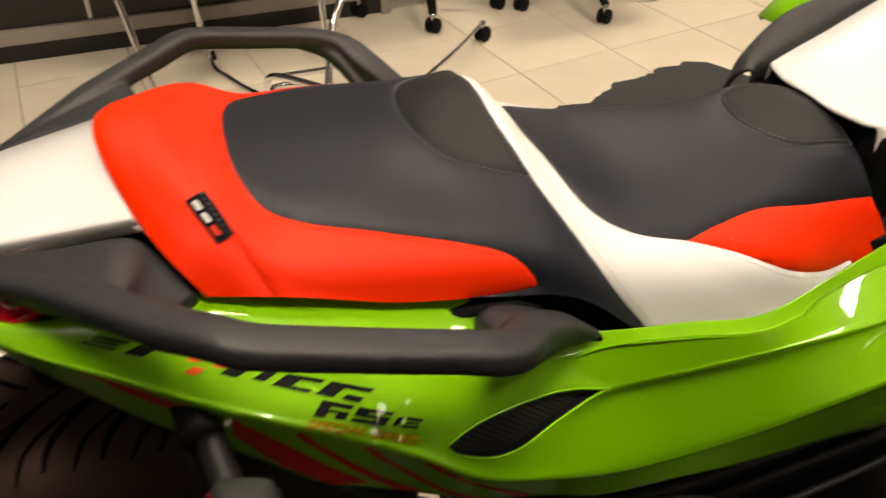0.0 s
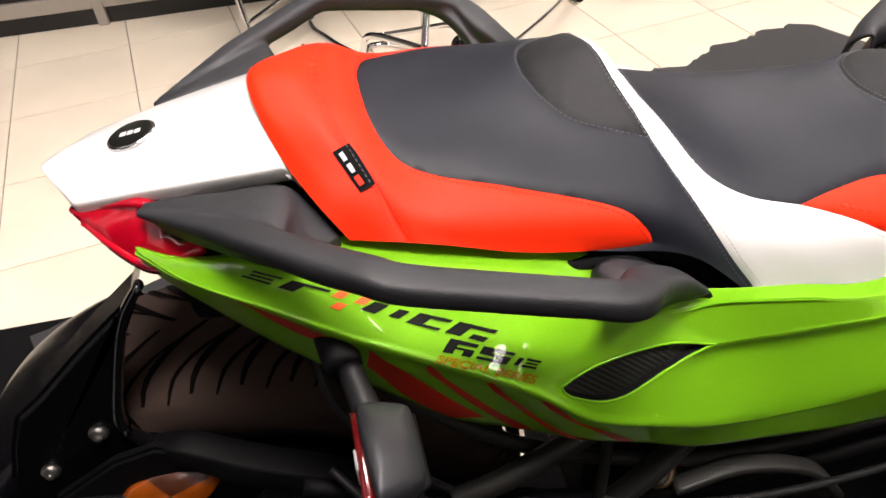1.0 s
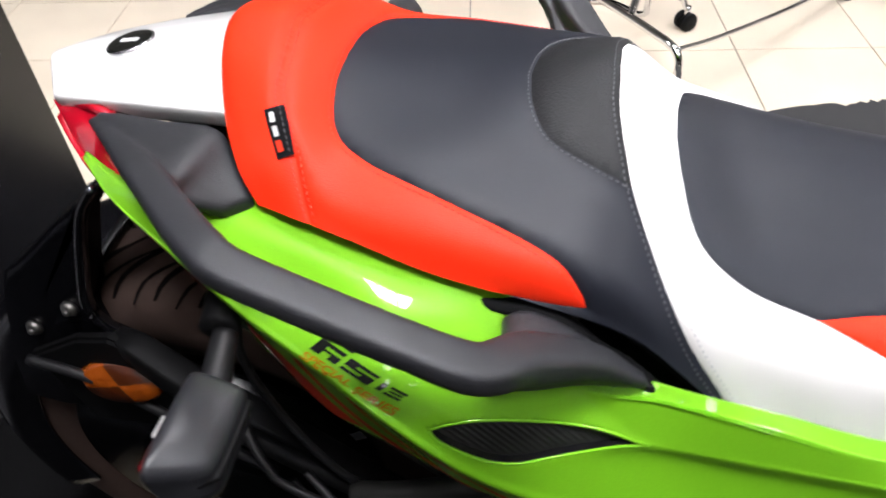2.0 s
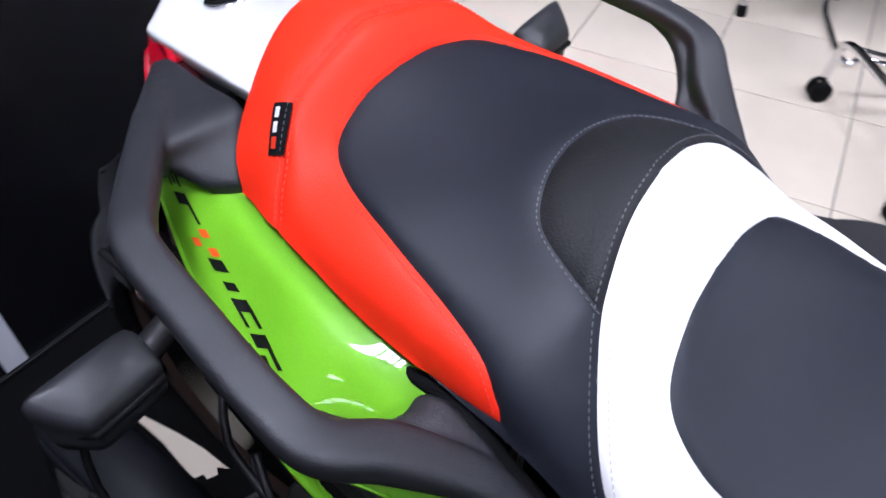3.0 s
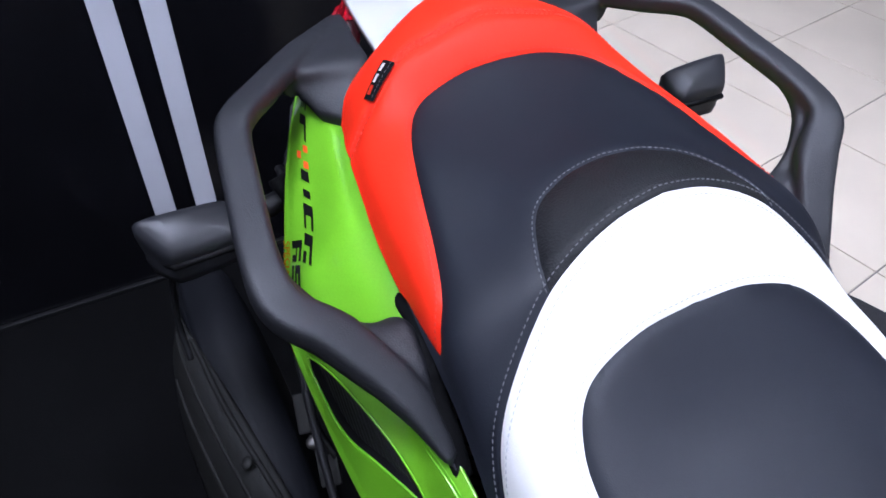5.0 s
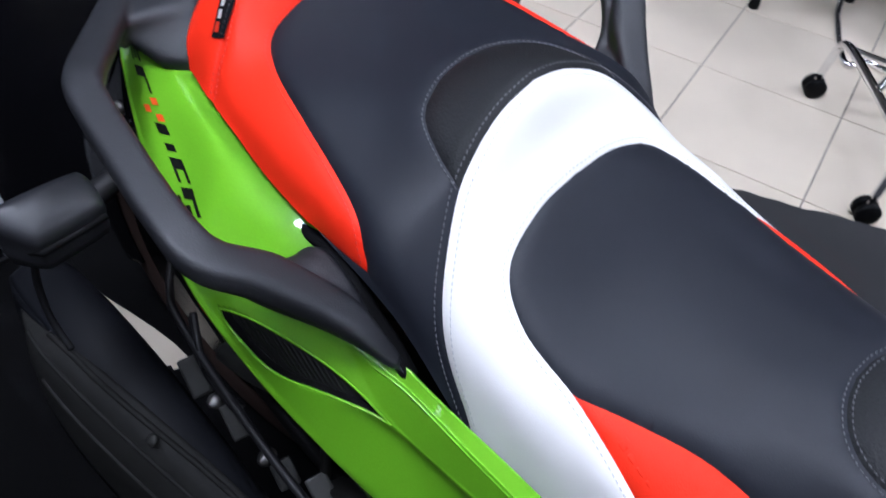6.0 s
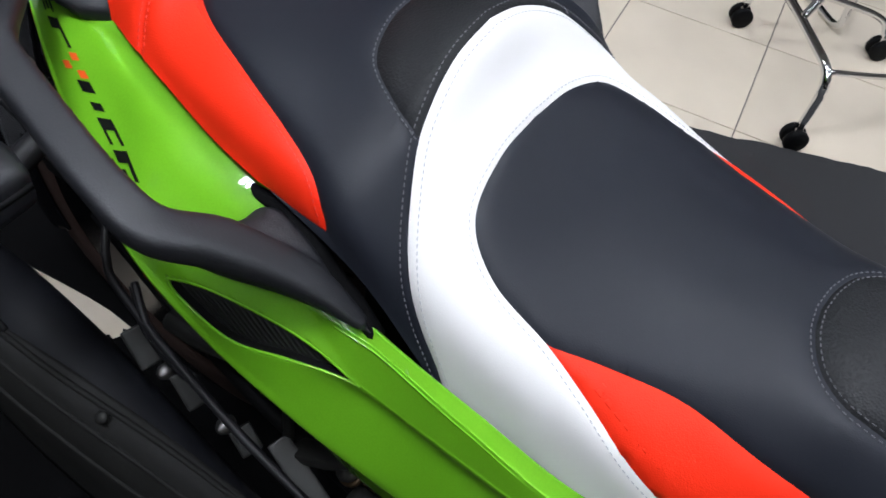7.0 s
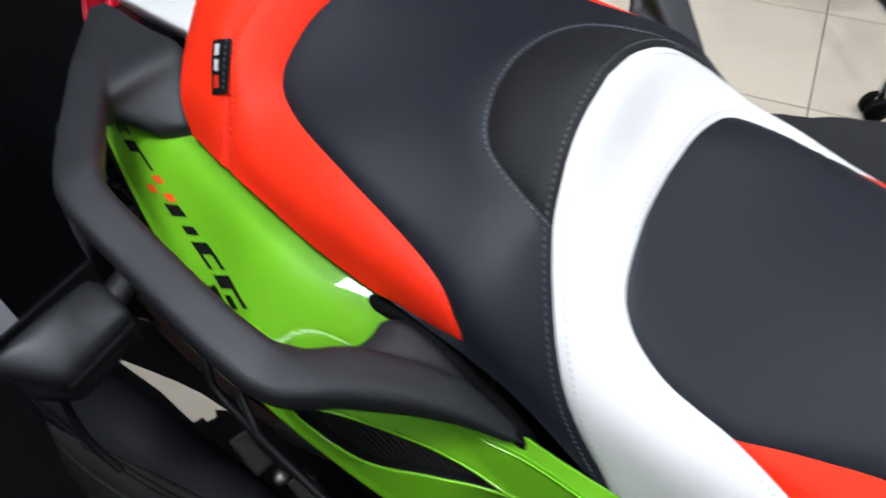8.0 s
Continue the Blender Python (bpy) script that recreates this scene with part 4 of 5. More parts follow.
# ---- tail lamps, turn signals ----
def build_lamps(side):
    rows = []
    for p, q in (((-.432, -.046, .8385), (-.429, -.051, .8340)), ((-.405, -.061, .8435), (-.402, -.079, .8160)), ((-.375, -.075, .8470), (-.374, -.100, .8030)), ((-.350, -.087, .8440), (-.350, -.112, .8130)), ((-.325, -.102, .8370), (-.325, -.113, .8220))):
        p, q = np.array(p) + (.002, .004, -.003), np.array(q)
        mid = (p + q) / 2 + (-.002, -.003, .001)
        inner, low = p + (.008, .016, .0), q + (.014, .016, -.010)
        rows.append([(v[0], v[1] * side, v[2]) for v in (inner, p + (.001, .001, 0), p, mid, q, q + (.001, .001, -.001), low)])
    split = np.array([(2.3, 0), (2.5, 2.1), (2.9, 2.9), (3.4, 3.2), (4, 3.4)])
    made = cut_skin(Skin(rows), [split], [("inner_lens", np.vstack([split, [(4, 0)]]))], (24, 18), -1.0 * side, 0.0)
    v, f = made["rest"]
    lamp = mesh_object("tail_lamp", v, f, M_RED_LENS, bike, "red tail lamp lens")
    v, f = made["inner_lens"]
    inner_lens = mesh_object("inner_lens", v, f, M_DARK_LENS, lamp, "unlit dark red inner part of the lens")
    for ob in (lamp, inner_lens):
        mod = ob.modifiers.new("thickness", "SOLIDIFY")
        mod.thickness, mod.offset = 0.004, -1
    # turn signal on a short stalk
    top = [(-.233, -.247, .768), (-.193, -.251, .757), (-.192, -.312, .754), (-.227, -.336, .777)]
    low = [(-.232, -.249, .716), (-.197, -.252, .722), (-.197, -.309, .716), (-.228, -.330, .716)]
    def ring(k, share, lift):
        """One level of the housing, with rounded corners."""
        q = np.array(low) + (np.array(top) - np.array(low)) * k
        mid = q.mean(0)
        q = mid + (q - mid) * share + (0, 0, lift)
        for w in (.10, .24, .26):
            q = np.stack([(1 - w) * q + w * np.roll(q, -1, 0), w * q + (1 - w) * np.roll(q, -1, 0)], 1).reshape(-1, 3)
        return [bm.verts.new((x, y * side, z)) for x, y, z in q]

    bm = bmesh.new()
    rings = [ring(*k) for k in ((0, .86, 0), (.04, 1.02, 0), (.3, 1.05, 0), (.34, 1.02, 0), (.8, 1.05, 0), (.92, 1.03, 0), (.98, .97, .001), (1, .86, .003), (1, .5, .006))]
    for r0, r1 in zip(rings[:-1], rings[1:]):
        for a in range(len(r0)):
            bm.faces.new((r0[a], r0[(a + 1) % len(r0)], r1[(a + 1) % len(r0)], r1[a]))
    bm.faces.new(rings[0])
    bm.faces.new(rings[-1])
    signal = part("turn_signal", bm, M_SIGNAL, bike, "dark plastic turn signal on a short stalk")
    bm = bmesh.new()
    tube(bm, [(-.205, -.255 * side, .742), (-.194, -.254 * side, .744), (-.193, -.31 * side, .742), (-.205, -.315 * side, .738)], .0035, 8, 12, smooth_path=False)
    part("gasket", bm, M_DARK_PLASTIC, signal)
    bm = bmesh.new()
    tube(bm, [(-.238, -.160 * side, .760), (-.232, -.20 * side, .750), (-.222, -.252 * side, .742)], [.011, .0095, .012], 14, 16)
    part("stalk", bm, M_GREY_PLASTIC, signal)
    bm = bmesh.new()
    tube(bm, [(-.240, -.165 * side, .760), (-.236, -.203 * side, .752)], [.017, .015], 18, 8)
    part("collar", bm, M_DARK_PLASTIC, signal)
    bm = bmesh.new()
    box(bm, (-.2365, -.324, .730), (-.228, -.252, .762), .003)
    for v in bm.verts:
        v.co.y *= side
    lens = part("signal_lens", bm, M_SIGNAL_LENS, signal, "red and clear lens")
    bm = bmesh.new()
    box(bm, (-.2378, -.300, .742), (-.2360, -.284, .7625), .001)
    for v in bm.verts:
        v.co.y *= side
    part("clear_strip", bm, M_PRINT_WHITE, lens, "clear lens strip")


build_lamps(1)
build_lamps(-1)


# ---- rear wheel, mudguard, swing arm ----
WHEEL_AT = (-.38, 0.0, .322)


def build_wheel():
    wheel = new("rear_wheel")
    wheel.parent = bike
    wheel.location = WHEEL_AT
    turn = pose(0, 0, 0, 90, 0, 0)
    bm = bmesh.new()
    prof = [(.20, -.070), (.235, -.086), (.280, -.090), (.302, -.084), (.314, -.072), (.321, -.036), (.322, 0), (.321, .036), (.314, .072), (.302, .084), (.280, .090), (.235, .086), (.20, .070)]
    lathe(bm, prof, 72, turn, closed=True)
    tyre = part("tyre", bm, M_RUBBER, wheel, "black road tyre with slanting grooves")
    bm = bmesh.new()
    lathe(bm, [(.205, -.09), (.19, -.088), (.17, -.06), (.05, -.05), (.04, -.07), (.0, -.07), (.0, .07), (.05, .05), (.17, .06), (.205, .09)], 48, turn)
    part("rim", bm, M_GLOSS_BLACK, wheel, "black cast rim")
    # slanting grooves, as inlays a hair above the tread, their inner shade painted near-black
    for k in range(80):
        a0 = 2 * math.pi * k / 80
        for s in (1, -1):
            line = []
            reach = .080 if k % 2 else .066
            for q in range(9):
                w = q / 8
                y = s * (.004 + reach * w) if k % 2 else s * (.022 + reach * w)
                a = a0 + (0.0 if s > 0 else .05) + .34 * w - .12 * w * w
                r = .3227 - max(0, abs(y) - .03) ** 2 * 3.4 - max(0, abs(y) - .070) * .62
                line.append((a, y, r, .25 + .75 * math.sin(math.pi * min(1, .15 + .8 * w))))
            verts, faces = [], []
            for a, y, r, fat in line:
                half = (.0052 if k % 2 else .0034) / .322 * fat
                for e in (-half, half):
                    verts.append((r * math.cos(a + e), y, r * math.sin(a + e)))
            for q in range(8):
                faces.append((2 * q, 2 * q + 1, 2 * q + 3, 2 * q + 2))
            mesh_object("groove", verts, faces, M_GROOVE_SHADE, tyre)


build_wheel()


def build_mudguard():
    section = [(-.092, .250), (-.096, .295), (-.090, .318), (-.070, .329), (0, .334), (.066, .328), (.086, .312), (.092, .285), (.090, .250)]
    rows = []
    for a in np.linspace(104, 205, 16):
        q = math.radians(a)
        rows.append([(WHEEL_AT[0] + r * math.cos(q), y, WHEEL_AT[2] + r * math.sin(q)) for y, r in section])
    v, f = cut_skin(Skin(rows), [], [], (40, 44), 1.0)["rest"]
    guard = mesh_object("mudguard", v, f, M_GLOSS_BLACK, bike, "black mudguard close round the rear tyre")
    mod = guard.modifiers.new("thickness", "SOLIDIFY")
    mod.thickness, mod.offset = 0.005, 0
    # flat side plate with a stepped front edge
    profile = [(-.386, .790), (-.413, .751), (-.440, .680), (-.457, .624), (-.445, .592), (-.421, .577), (-.410, .52), (-.45, .45), (-.56, .42), (-.62, .43), (-.600, .515), (-.560, .615), (-.540, .655), (-.512, .676), (-.460, .723), (-.400, .772)]
    bm = bmesh.new()
    outer = [bm.verts.new((x, -.100, z)) for x, z in profile]
    inner = [bm.verts.new((x, -.058, z)) for x, z in profile]
    bm.faces.new(outer)
    bm.faces.new(inner[::-1])
    n = len(profile)
    for k in range(n):
        bm.faces.new((outer[k], inner[k], inner[(k + 1) % n], outer[(k + 1) % n]))
    bmesh.ops.recalc_face_normals(bm, faces=bm.faces)
    bmesh.ops.bevel(bm, geom=[e for e in bm.edges if abs(e.verts[0].co.y - e.verts[1].co.y) < .001], offset=0.006, segments=3, affect="EDGES")
    plate = part("side_plate", bm, M_GLOSS_BLACK, guard, "black side plate with zinc bolts", smooth=False)
    bm = bmesh.new()
    tube(bm, [(-.388, -.098, .785), (-.413, -.098, .749), (-.440, -.098, .680), (-.456, -.098, .625), (-.445, -.098, .592), (-.421, -.098, .578)], [.007, .008, .009, .009, .008, .006], 12, 40, flat=.6)
    part("flange", bm, M_EDGE, plate, "polished black front edge")
    for x, z in ((-.478, .618), (-.537, .577)):
        bm = bmesh.new()
        lathe(bm, [(.009, 0), (.009, .004), (.006, .007), (.0, .0075)], 14, Matrix.Translation((x, -.100, z)) @ pose(0, 0, 0, 90, 0, 0))
        lathe(bm, [(.004, .0072), (.004, .010), (.0, .010)], 6, Matrix.Translation((x, -.100, z)) @ pose(0, 0, 0, 90, 0, 0))
        part("bolt", bm, M_BOLT, guard, "dull zinc bolt")
    bm = bmesh.new()
    tube(bm, [(-.432, -.106, .586), (-.400, -.120, .588), (-.345, -.132, .558), (-.268, -.138, .513), (-.14, -.150, .44), (.02, -.16, .36)], [.010, .015, .017, .017, .015, .014], 16, 50, square=.35)
    stay = part("mudguard_stay", bm, M_DARK_PLASTIC, bike, "dark plastic mudguard stay")
    bm = bmesh.new()
    face = [(-.535, .560), (-.470, .598), (-.430, .606), (-.395, .588), (-.350, .548), (-.345, .500), (-.400, .455), (-.500, .450)]
    sides = [[bm.verts.new((x, y, z)) for x, z in face] for y in (-.126, -.112)]
    bm.faces.new(sides[0])
    bm.faces.new(sides[1][::-1])
    for k in range(len(face)):
        bm.faces.new((sides[0][k], sides[1][k], sides[1][(k + 1) % len(face)], sides[0][(k + 1) % len(face)]))
    bmesh.ops.bevel(bm, geom=[e for e in bm.edges if abs(e.verts[0].co.y - e.verts[1].co.y) < .001], offset=.004, segments=2, affect="EDGES")
    part("stay_plate", bm, M_DARK_PLASTIC, stay, smooth=False)
    bm = bmesh.new()
    tube(bm, [(-.535, -.130, .558), (-.47, -.132, .545), (-.42, -.133, .515), (-.36, -.135, .470), (-.28, -.14, .42)], .006, 10, 30)
    part("stay_rib", bm, M_GREY_PLASTIC, stay)
    bm = bmesh.new()
    lathe(bm, [(.026, 0), (.028, .003), (.024, .008), (.008, .010), (0, .0102)], 28, Matrix.Translation((-.432, -.127, .541)) @ pose(0, 0, 0, 72, 0, 4) @ Matrix.Diagonal((1.7, .95, 1, 1)))
    reflector = part("reflector", bm, M_AMBER, stay, "oval amber reflector")
    place = Matrix.Translation((-.432, -.127, .541)) @ pose(0, 0, 0, 72, 0, 4) @ Matrix.Diagonal((1.7, .95, 1, 1))
    for a0 in (20, 200):
        bm = bmesh.new()
        rings = [[bm.verts.new(place @ Vector((r * math.cos(math.radians(a)), r * math.sin(math.radians(a)), z))) for a in np.linspace(a0, a0 + 90, 9)] for r, z in ((.0262, .0052), (.0242, .0084), (.0082, .0106))]
        middle = bm.verts.new(place @ Vector((0, 0, .0108)))
        for r0, r1 in zip(rings[:-1], rings[1:]):
            for k in range(8):
                bm.faces.new((r0[k], r0[k + 1], r1[k + 1], r1[k]))
        for k in range(8):
            bm.faces.new((rings[-1][k], rings[-1][k + 1], middle))
        part("facet", bm, M_AMBER_DARK, reflector, "dark amber quarter")


build_mudguard()


def build_lower():
    # silencer with its heat shield, along the right side
    rows = []
    for x, k, dz in ((-.46, .45, .02), (-.44, .80, .01), (-.40, .95, .004), (-.33, 1.0, .0), (-.25, 1.0, -.02), (-.15, 1.0, -.07), (.0, 1.0, -.16), (.25, 1.0, -.24)):
        ring = [(-.312, .504), (-.280, .513), (-.248, .505), (-.236, .470), (-.222, .39), (-.215, .31), (-.25, .28), (-.31, .32), (-.325, .42), (-.3135, .500)]
        rows.append([(x, -.275 + (y + .275) * k, .42 + (z - .42) * k + dz) for y, z in ring])
    v, f = cut_skin(Skin(rows), [], [], (40, 40), 1.0)["rest"]
    silencer = mesh_object("silencer", v, f, M_SILENCER, bike, "dark silencer beside the rear wheel")
    mod = silencer.modifiers.new("thickness", "SOLIDIFY")
    mod.thickness, mod.offset = 0.003, -1
    rows = []
    for x, y, z, k in ((-.375, -.318, .508, .1), (-.335, -.314, .508, .5), (-.27, -.302, .504, .8), (-.18, -.284, .472, 1.0), (-.07, -.264, .42, 1.1), (.06, -.252, .36, 1.1), (.25, -.25, .29, 1.1)):
        rows.append([(x, y, z), (x + .006, y - .026 * k, z - .010 * k), (x + .012, y - .052 * k, z - .050 * k), (x + .016, y - .066 * k, z - .130 * k)])
    skin = Skin(rows)
    v, f = cut_skin(skin, [], [], (40, 18), -1.0)["rest"]
    shield = mesh_object("heat_shield", v, f, M_SHIELD, silencer, "dark grey heat shield")
    mod = shield.modifiers.new("thickness", "SOLIDIFY")
    mod.thickness, mod.offset = 0.004, 0
    for line, r in (([(1.2, .10), (2.4, .45), (3.6, .35), (5, .2)], .0035), ([(.6, 1.1), (2.2, 1.25), (3.6, 1.2), (5.4, 1.1)], .003), ([(1.4, 2.0), (3.0, 1.9), (5.0, 1.7)], .003)):
        uv = spline(line, 24)
        p = skin.at(uv) + .0015 * skin.normal(uv, -1.0)
        bm = bmesh.new()
        tube(bm, [tuple(q) for q in p], r, 8, 40)
        part("rib", bm, M_SHIELD, shield)
    bm = bmesh.new()
    lathe(bm, [(.007, 0), (.007, .003), (.004, .005), (.0, .005)], 12, Matrix.Translation((-.16, -.302, .468)) @ pose(0, 0, 0, 35, 0, 0))
    part("bolt", bm, M_STEEL, shield, "dark bolt")
    bm = bmesh.new()
    tube(bm, [(-.27, -.175, .585), (-.24, -.205, .565), (-.20, -.219, .546), (0, -.245, .519), (.2, -.24, .46), (.5, -.20, .40), (.8, -.15, .38)], .0045, 10, 40)
    part("cable", bm, M_GREY_PLASTIC, bike, "thin black cable")
    bm = bmesh.new()
    tube(bm, [(-.30, -.17, .56), (-.15, -.185, .50), (.0, -.19, .45), (.2, -.18, .40), (.55, -.15, .36), (.9, -.12, .36)], [.009, .010, .010, .010], 12, 40)
    part("frame_rail", bm, M_DARK_PLASTIC, bike, "black frame rail")
    bm = bmesh.new()
    box(bm, (.02, -.13, .22), (.9, .13, .70), .03)
    part("engine_block", bm, M_DARK_PLASTIC, bike, "dark engine and frame under the seat", smooth=False)
    bm = bmesh.new()
    box(bm, (-.36, -.10, .725), (-.05, .10, .80), .02)
    part("seat_frame", bm, M_DARK_PLASTIC, bike, "dark inner frame under the seat", smooth=False)
    for pts, r in (([(-.24, -.15, .70), (-.12, -.17, .58), (.02, -.18, .50), (.2, -.18, .45), (.6, -.15, .42)], .008),
                   ([(-.02, -.19, .575), (-.105, -.20, .544), (-.16, -.20, .525)], .012), ([(-.002, -.195, .575), (-.006, -.20, .46), (-.01, -.20, .40)], .006)):
        bm = bmesh.new()
        tube(bm, pts, r, 10, 30)
        part("frame_tube", bm, M_STEEL, bike, "dark steel frame tube")
    # suspension strut, link and the end of a damper
    for pts, r, name, mat in (([(.090, -.198, .552), (.048, -.20, .493), (.002, -.20, .444)], .0125, "strut", M_LINK), ([(.080, -.20, .450), (.157, -.20, .462), (.249, -.20, .420), (.307, -.20, .346)], .0105, "link", M_LINK)):
        bm = bmesh.new()
        tube(bm, pts, r, 16, 30, flat=.6, square=.4)
        part(name, bm, mat, bike, "dull dark metal " + name)
    m = Matrix.Translation((.066, -.185, .462)) @ pose(0, 0, 0, 25, -30, 0)
    bm = bmesh.new()
    lathe(bm, [(.0, .012), (.012, .012), (.015, .008), (.015, -.05), (.0, -.05)], 20, m)
    damper = part("damper", bm, M_BOLT, bike, "zinc damper with brass rings")
    for z in (.002, -.012, -.026):
        bm = bmesh.new()
        lathe(bm, [(.0152, z), (.0180, z - .001), (.0185, z - .004), (.0180, z - .007), (.0152, z - .008)], 20, m)
        part("ring", bm, M_BRASS, damper, "brass ring")
    for x, y, z, a, w in ((-.205, -.222, .452, 40, .024), (-.128, -.223, .45, 42, .022), (-.045, -.224, .44, 38, .016), (.03, -.22, .45, 25, .045)):
        bm = bmesh.new()
        box(bm, (-w, -.012, -.004), (w, .012, .004), .003, Matrix.Translation((x, y, z)) @ pose(0, 0, 0, 12, a, -12))
        part("bracket", bm, M_STEEL, bike, "dull dark metal bracket", smooth=False)
    for x, y, z in ((-.156, -.226, .462), (-.068, -.228, .452)):
        bm = bmesh.new()
        lathe(bm, [(.0, .012), (.006, .010), (.009, .004), (.009, -.004), (.006, -.010), (0, -.012)], 16, Matrix.Translation((x, y, z)) @ pose(0, 0, 0, 60, 20, 0))
        part("ball_joint", bm, M_BOLT, bike, "bright ball joint")
    for pts, r in (([(-.222, -.312, .715), (-.226, -.318, .68), (-.222, -.322, .64), (-.205, -.322, .61)], .0032), ([(-.20, -.205, .56), (-.17, -.222, .545), (-.16, -.226, .525), (-.175, -.222, .505), (-.15, -.222, .49), (-.12, -.215, .475)], .004),
                   ([(-.262, -.135, .705), (-.250, -.168, .660), (-.193, -.19, .573), (-.136, -.192, .507), (-.08, -.19, .46)], .004), ([(-.10, -.12, .62), (-.085, -.128, .545), (-.078, -.125, .50), (-.07, -.10, .42)], .0075), ([(-.22, -.20, .53), (-.19, -.218, .512), (-.165, -.222, .488), (-.13, -.222, .47)], .0035)):
        bm = bmesh.new()
        tube(bm, pts, r, 8, 40)
        part("hose", bm, M_GREY_PLASTIC, bike, "thin black hose")


build_lower()


def build_front():
    rows = []
    for x, zc, ye, ze in ((.405, .805, .083, .797), (.44, .819, .092, .803), (.487, .834, .10, .814), (.544, .852, .11, .83), (.60, .870, .118, .846), (.75, .92, .14, .89)):
        right = [(x, 0, zc), (x, -.45 * ye, zc - .10 * (zc - ze)), (x + .01, -.8 * ye, zc - .40 * (zc - ze)), (x + .02, -ye, ze), (x + .02, -1.05 * ye, ze - .06)]
        rows.append([(a, -b, c) for a, b, c in right[:0:-1]] + right)
    v, f = cut_skin(Skin(rows), [], [], (30, 40), -1.0)["rest"]
    body = mesh_object("front_cover", v, f, M_WHITE_LACQUER, bike, "glossy white front cover")
    mod = body.modifiers.new("thickness", "SOLIDIFY")
    mod.thickness = 0.004
    rows = []
    for inner, outer in (((.400, .078, .790), (.385, .098, .776)), ((.415, .086, .797), (.412, .116, .797)), ((.487, .101, .813), (.470, .134, .828)), ((.544, .111, .829), (.530, .141, .842)), ((.60, .119, .845), (.60, .150, .850)), ((.75, .141, .889), (.75, .18, .89))):
        a, b = np.array(inner), np.array(outer)
        rows.append([tuple(a + (0, 0, -.02)), tuple(a + (0, .002, .004)), tuple((a + b) / 2 + (0, 0, .008)), tuple(b), tuple(b + (0, .004, -.03))])
    v, f = cut_skin(Skin(rows), [], [], (30, 16), 1.0)["rest"]
    trim = mesh_object("cover_trim", v, f, M_RAIL, bike, "matt black trim along the front cover")
    mod = trim.modifiers.new("thickness", "SOLIDIFY")
    mod.thickness, mod.offset = 0.004, 0
    bm = bmesh.new()
    box(bm, (.42, -.10, .60), (.95, .10, .80), .03)
    part("front_frame", bm, M_DARK_PLASTIC, bike, smooth=False)
    wheel = new("front_wheel")
    wheel.parent = bike
    wheel.location = (1.25, .69, .27)
    turn = pose(0, 0, 0, 90, 0, 0)
    bm = bmesh.new()
    lathe(bm, [(.17, -.06), (.20, -.08), (.25, -.082), (.268, -.06), (.272, 0), (.268, .06), (.25, .082), (.20, .08), (.17, .06)], 48, turn, closed=True)
    part("tyre", bm, M_RUBBER, wheel, "black front tyre")
    bm = bmesh.new()
    lathe(bm, [(.175, -.065), (.16, -.05), (.04, -.03), (.0, -.03), (.0, .03), (.04, .03), (.16, .05), (.175, .065)], 36, turn)
    part("rim", bm, M_GLOSS_BLACK, wheel, "black cast rim")
    bm = bmesh.new()
    rings = []
    for a in np.linspace(35, 136, 20):
        q = math.radians(a)
        rings.append([bm.verts.new((1.25 + r * math.cos(q), .69 + y, .27 + r * math.sin(q))) for y, r in ((-.06, .375), (-.05, .397), (0, .405), (.05, .397), (.06, .375))])
    for r0, r1 in zip(rings[:-1], rings[1:]):
        for k in range(4):
            bm.faces.new((r0[k], r0[k + 1], r1[k + 1], r1[k]))
    guard = part("front_mudguard", bm, M_GREEN, bike, "glossy green front mudguard")
    mod = guard.modifiers.new("thickness", "SOLIDIFY")
    mod.thickness = 0.005
    bm = bmesh.new()
    tube(bm, [(.6, .1, .4), (.9, .35, .33), (1.25, .55, .27)], .03, 12, 20)
    part("suspension_arm", bm, M_DARK_PLASTIC, bike, "black front suspension arm")


build_front()


# ---- background furniture ----
def castor(parent, x, y):
    """A twin-wheel castor on a short stem, standing on the floor."""
    bm = bmesh.new()
    for d in (-.014, .014):
        lathe(bm, [(.008, d - .009), (.026, d - .009), (.029, d - .005), (.029, d + .005), (.026, d + .009), (.008, d + .009)], 22, Matrix.Translation((x, y, .029)) @ pose(0, 0, 0, 90, 0, 35))
    ob = part("castor", bm, M_DARK_PLASTIC, parent, "black twin-wheel castor")
    bm = bmesh.new()
    tube(bm, [(x, y, .03), (x, y, .075)], .010, 10, 4)
    part("stem", bm, M_CHROME, ob)


def build_trolley():
    t = thing("rolling_frame", "chrome tube frame on four black castors", "trolley", m=LAID)
    feet = {"a": (-.11, 1.60), "b": (.19, 1.215), "c": (.75, 2.02), "d": (.24, 1.74)}
    for x, y in feet.values():
        castor(t, x, y)

    def run(*pts, r=.011, label="chrome tube"):
        bm = bmesh.new()
        tube(bm, pts, r, 12, 30)
        part("tube", bm, M_CHROME, t, label)

    run((.19, 1.215, .06), (.19, 1.22, .15), (.175, 1.235, .20), (.12, 1.30, .21), (-.02, 1.48, .205), (-.08, 1.56, .19), (-.10, 1.59, .14), (-.11, 1.60, .06))
    run((.175, 1.235, .20), (.30, 1.40, .16), (.52, 1.68, .12), (.75, 2.02, .07), r=.007)
    run((-.05, 1.52, .205), (.06, 1.62, .16), (.20, 1.73, .11), (.24, 1.74, .06), r=.009)
    run((.06, 1.38, .21), (.10, 1.46, .34), (.16, 1.55, .42), r=.011)


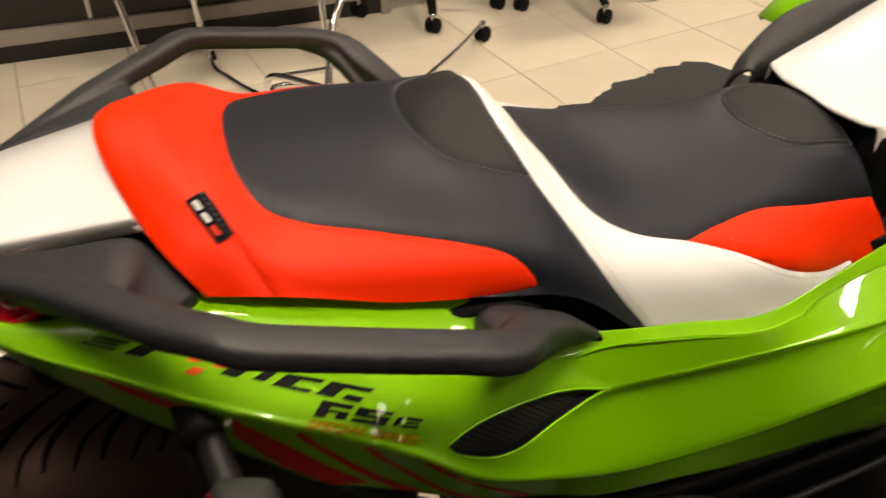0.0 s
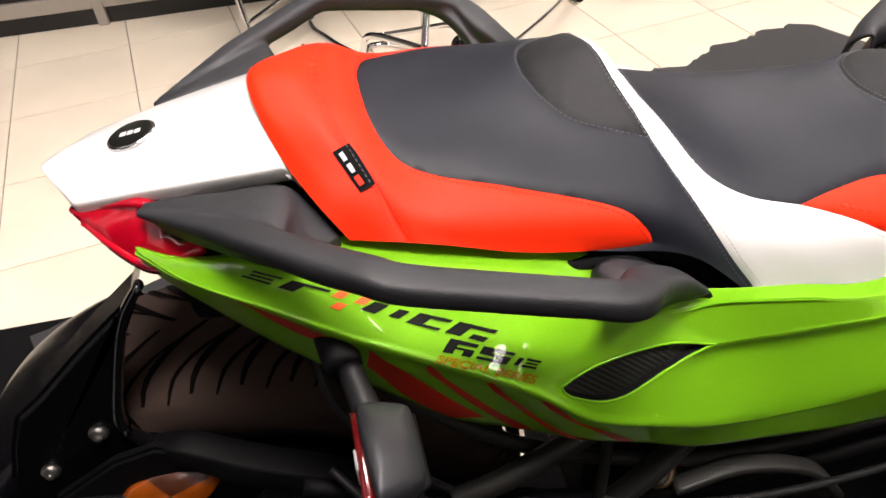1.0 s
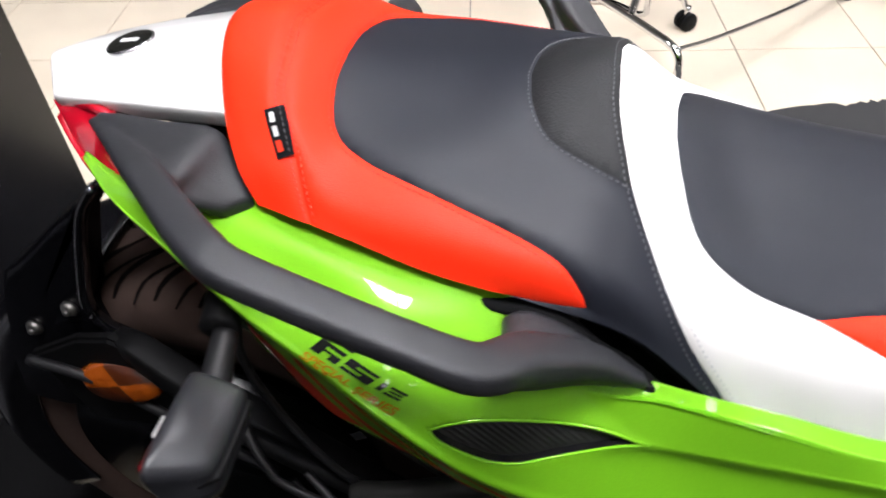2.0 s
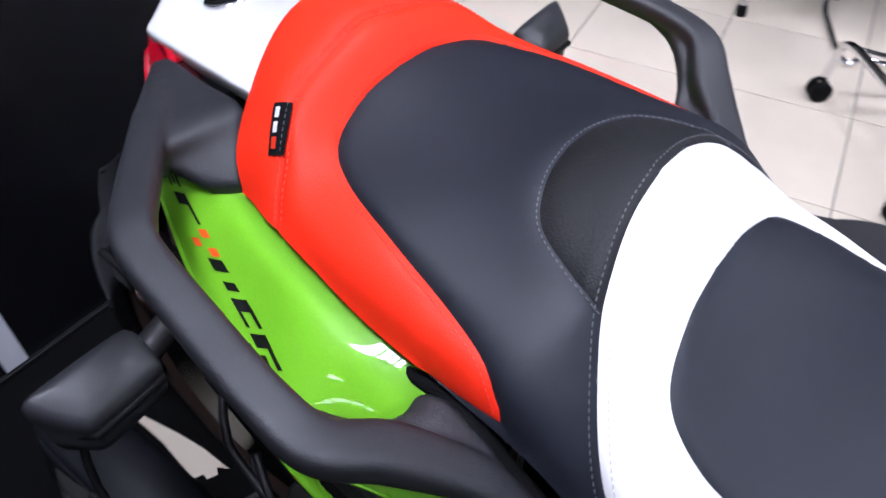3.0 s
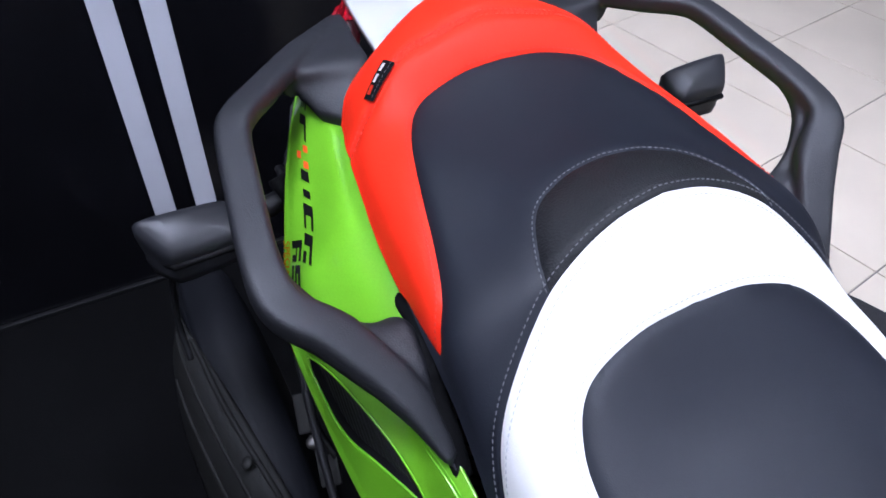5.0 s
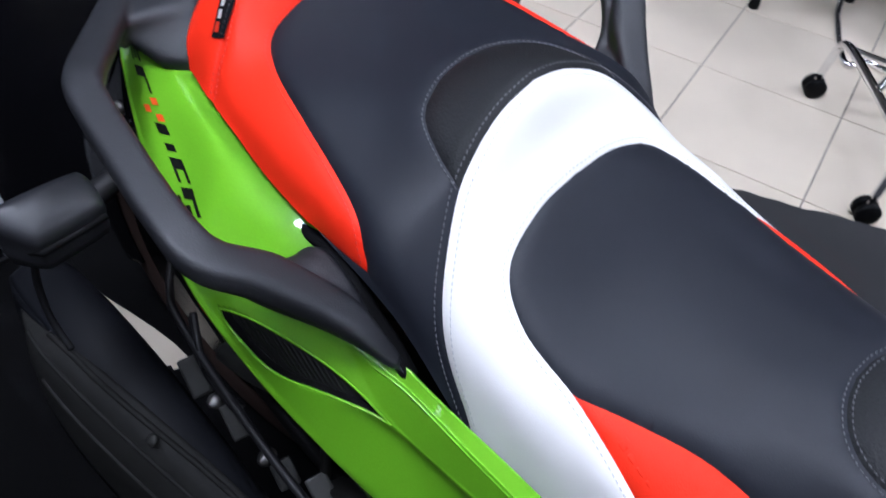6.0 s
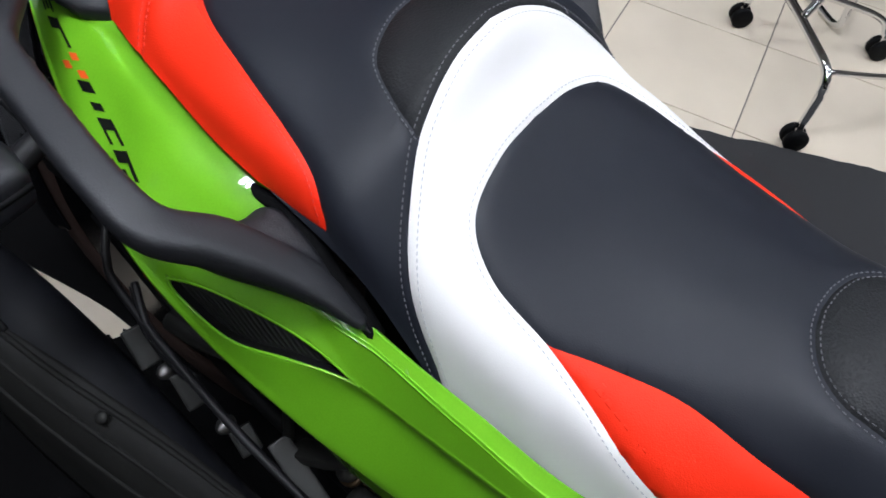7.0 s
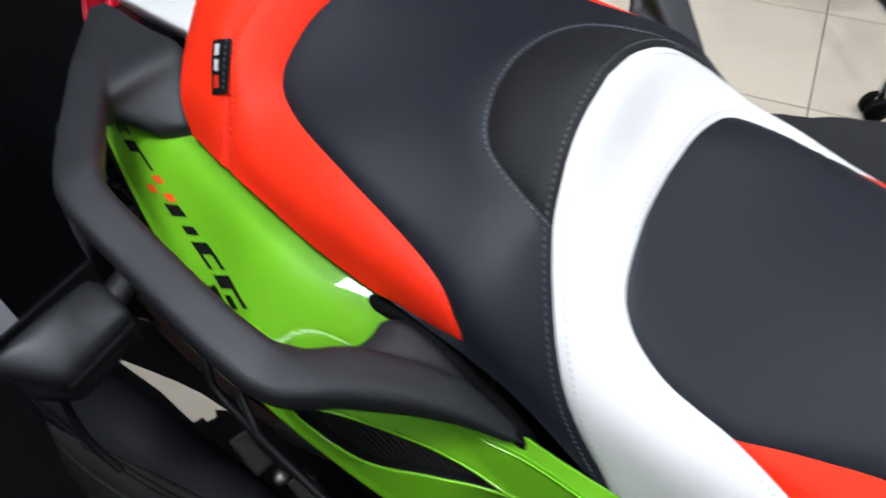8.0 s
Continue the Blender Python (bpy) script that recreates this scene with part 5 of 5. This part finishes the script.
def build_sled_chair():
    t = thing("sled_chair", "chair with a bent chrome tube base", "chair", m=LAID)

    def run(*pts, r=.010):
        bm = bmesh.new()
        tube(bm, pts, r, 12, 40)
        part("base_tube", bm, M_CHROME, t)

    run((0.12, 1.760, 0.45), (0.12, 1.760, 0.1), (0.11, 1.780, 0.02), (0.02, 1.860, 0.012), (-0.06, 1.870, 0.012), (-0.1, 1.810, 0.012), (-0.2, 1.990, 0.012), (-0.26, 2.140, 0.05), (-0.27, 2.160, 0.45))
    bm = bmesh.new()
    box(bm, (-.30, 1.84, .44), (.14, 2.29, .48), .015)
    part("seat", bm, M_DARK_PLASTIC, t, "black chair seat", smooth=False)


def build_office_chair(x, y, turn, group="office chairs"):
    t = thing("office_chair", "black office chair base on castors", "chair", group, m=LAID)
    bm = bmesh.new()
    lathe(bm, [(.035, .07), (.04, .13), (.03, .16), (.025, .42)], 20, Matrix.Translation((x, y, 0)))
    part("column", bm, M_DARK_PLASTIC, t)
    for k in range(5):
        a = math.radians(turn + 72 * k)
        ex, ey = x + .30 * math.cos(a), y + .30 * math.sin(a)
        bm = bmesh.new()
        tube(bm, [(x, y, .115), ((x + ex) / 2, (y + ey) / 2, .11), (ex, ey, .075)], [.026, .022, .016], 10, 12, flat=.7)
        part("leg", bm, M_DARK_PLASTIC, t)
        castor(t, ex, ey)
    bm = bmesh.new()
    box(bm, (x - .24, y - .22, .42), (x + .24, y + .24, .50), .03)
    part("seat", bm, M_DARK_PLASTIC, t, "black upholstered seat", smooth=False)


def build_leg_chair():
    t = thing("leg_chair", "chair with straight chrome legs and a black seat", "chair", m=LAID)

    def run(name, *pts, r=.011):
        bm = bmesh.new()
        tube(bm, pts, r, 12, 20)
        return part(name, bm, M_CHROME, t)

    for foot, top in (((-.447, 1.918), (-.50, 1.985)), ((-.25, 2.21), (-.30, 2.24)), ((-.66, 2.46), (-.63, 2.40))):
        leg = run("leg", (*foot, .03), (foot[0] * .9 + top[0] * .1, foot[1] * .9 + top[1] * .1, .07), (*top, .45))
        bm = bmesh.new()
        lathe(bm, [(.0, .0), (.016, .0), (.017, .012), (.014, .034), (.010, .036)], 16, Matrix.Translation((*foot, 0)))
        part("foot_cap", bm, M_DARK_PLASTIC, leg, "black plastic foot cap")
    run("cross_bar", (-.455, 1.928, .13), (-.26, 2.212, .13), r=.008)
    bm = bmesh.new()
    box(bm, (-.20, -.20, .44), (.20, .20, .48), .015, pose(-.47, 2.19, 0, 0, 0, 55))
    part("seat", bm, M_DARK_PLASTIC, t, "black chair seat", smooth=False)


def build_desk():
    t = thing("desk", "desk with black front panels in a pale metal frame", "desk", m=LAID)
    y = 2.42
    for x0, x1 in ((-2.60, -1.06), (-1.02, .45)):
        for z0, z1, mat, name in ((.0, .07, M_BLACK_BOARD, "plinth"), (.125, .68, M_BLACK_BOARD, "front_panel")):
            bm = bmesh.new()
            box(bm, (x0, y + .02, z0), (x1, y + .05, z1), .003)
            part(name, bm, mat, t, smooth=False)
        bm = bmesh.new()
        box(bm, (x0, y, .07), (x1, y + .06, .125), .004)
        part("rail", bm, M_DESK_METAL, t, "brushed metal rail", smooth=False)
    for x in (-2.64, -1.06, .45):
        bm = bmesh.new()
        box(bm, (x, y - .002, 0), (x + .04, y + .06, .70), .004)
        part("post", bm, M_DESK_METAL, t, "brushed metal post", smooth=False)
    bm = bmesh.new()
    box(bm, (-2.7, y - .03, .70), (.55, y + .75, .735), .006)
    part("desk_top", bm, M_BLACK_BOARD, t, smooth=False)


build_trolley()
build_sled_chair()
build_office_chair(.66, 2.46, 258)
build_office_chair(1.30, 2.31, 262)
build_leg_chair()
build_desk()
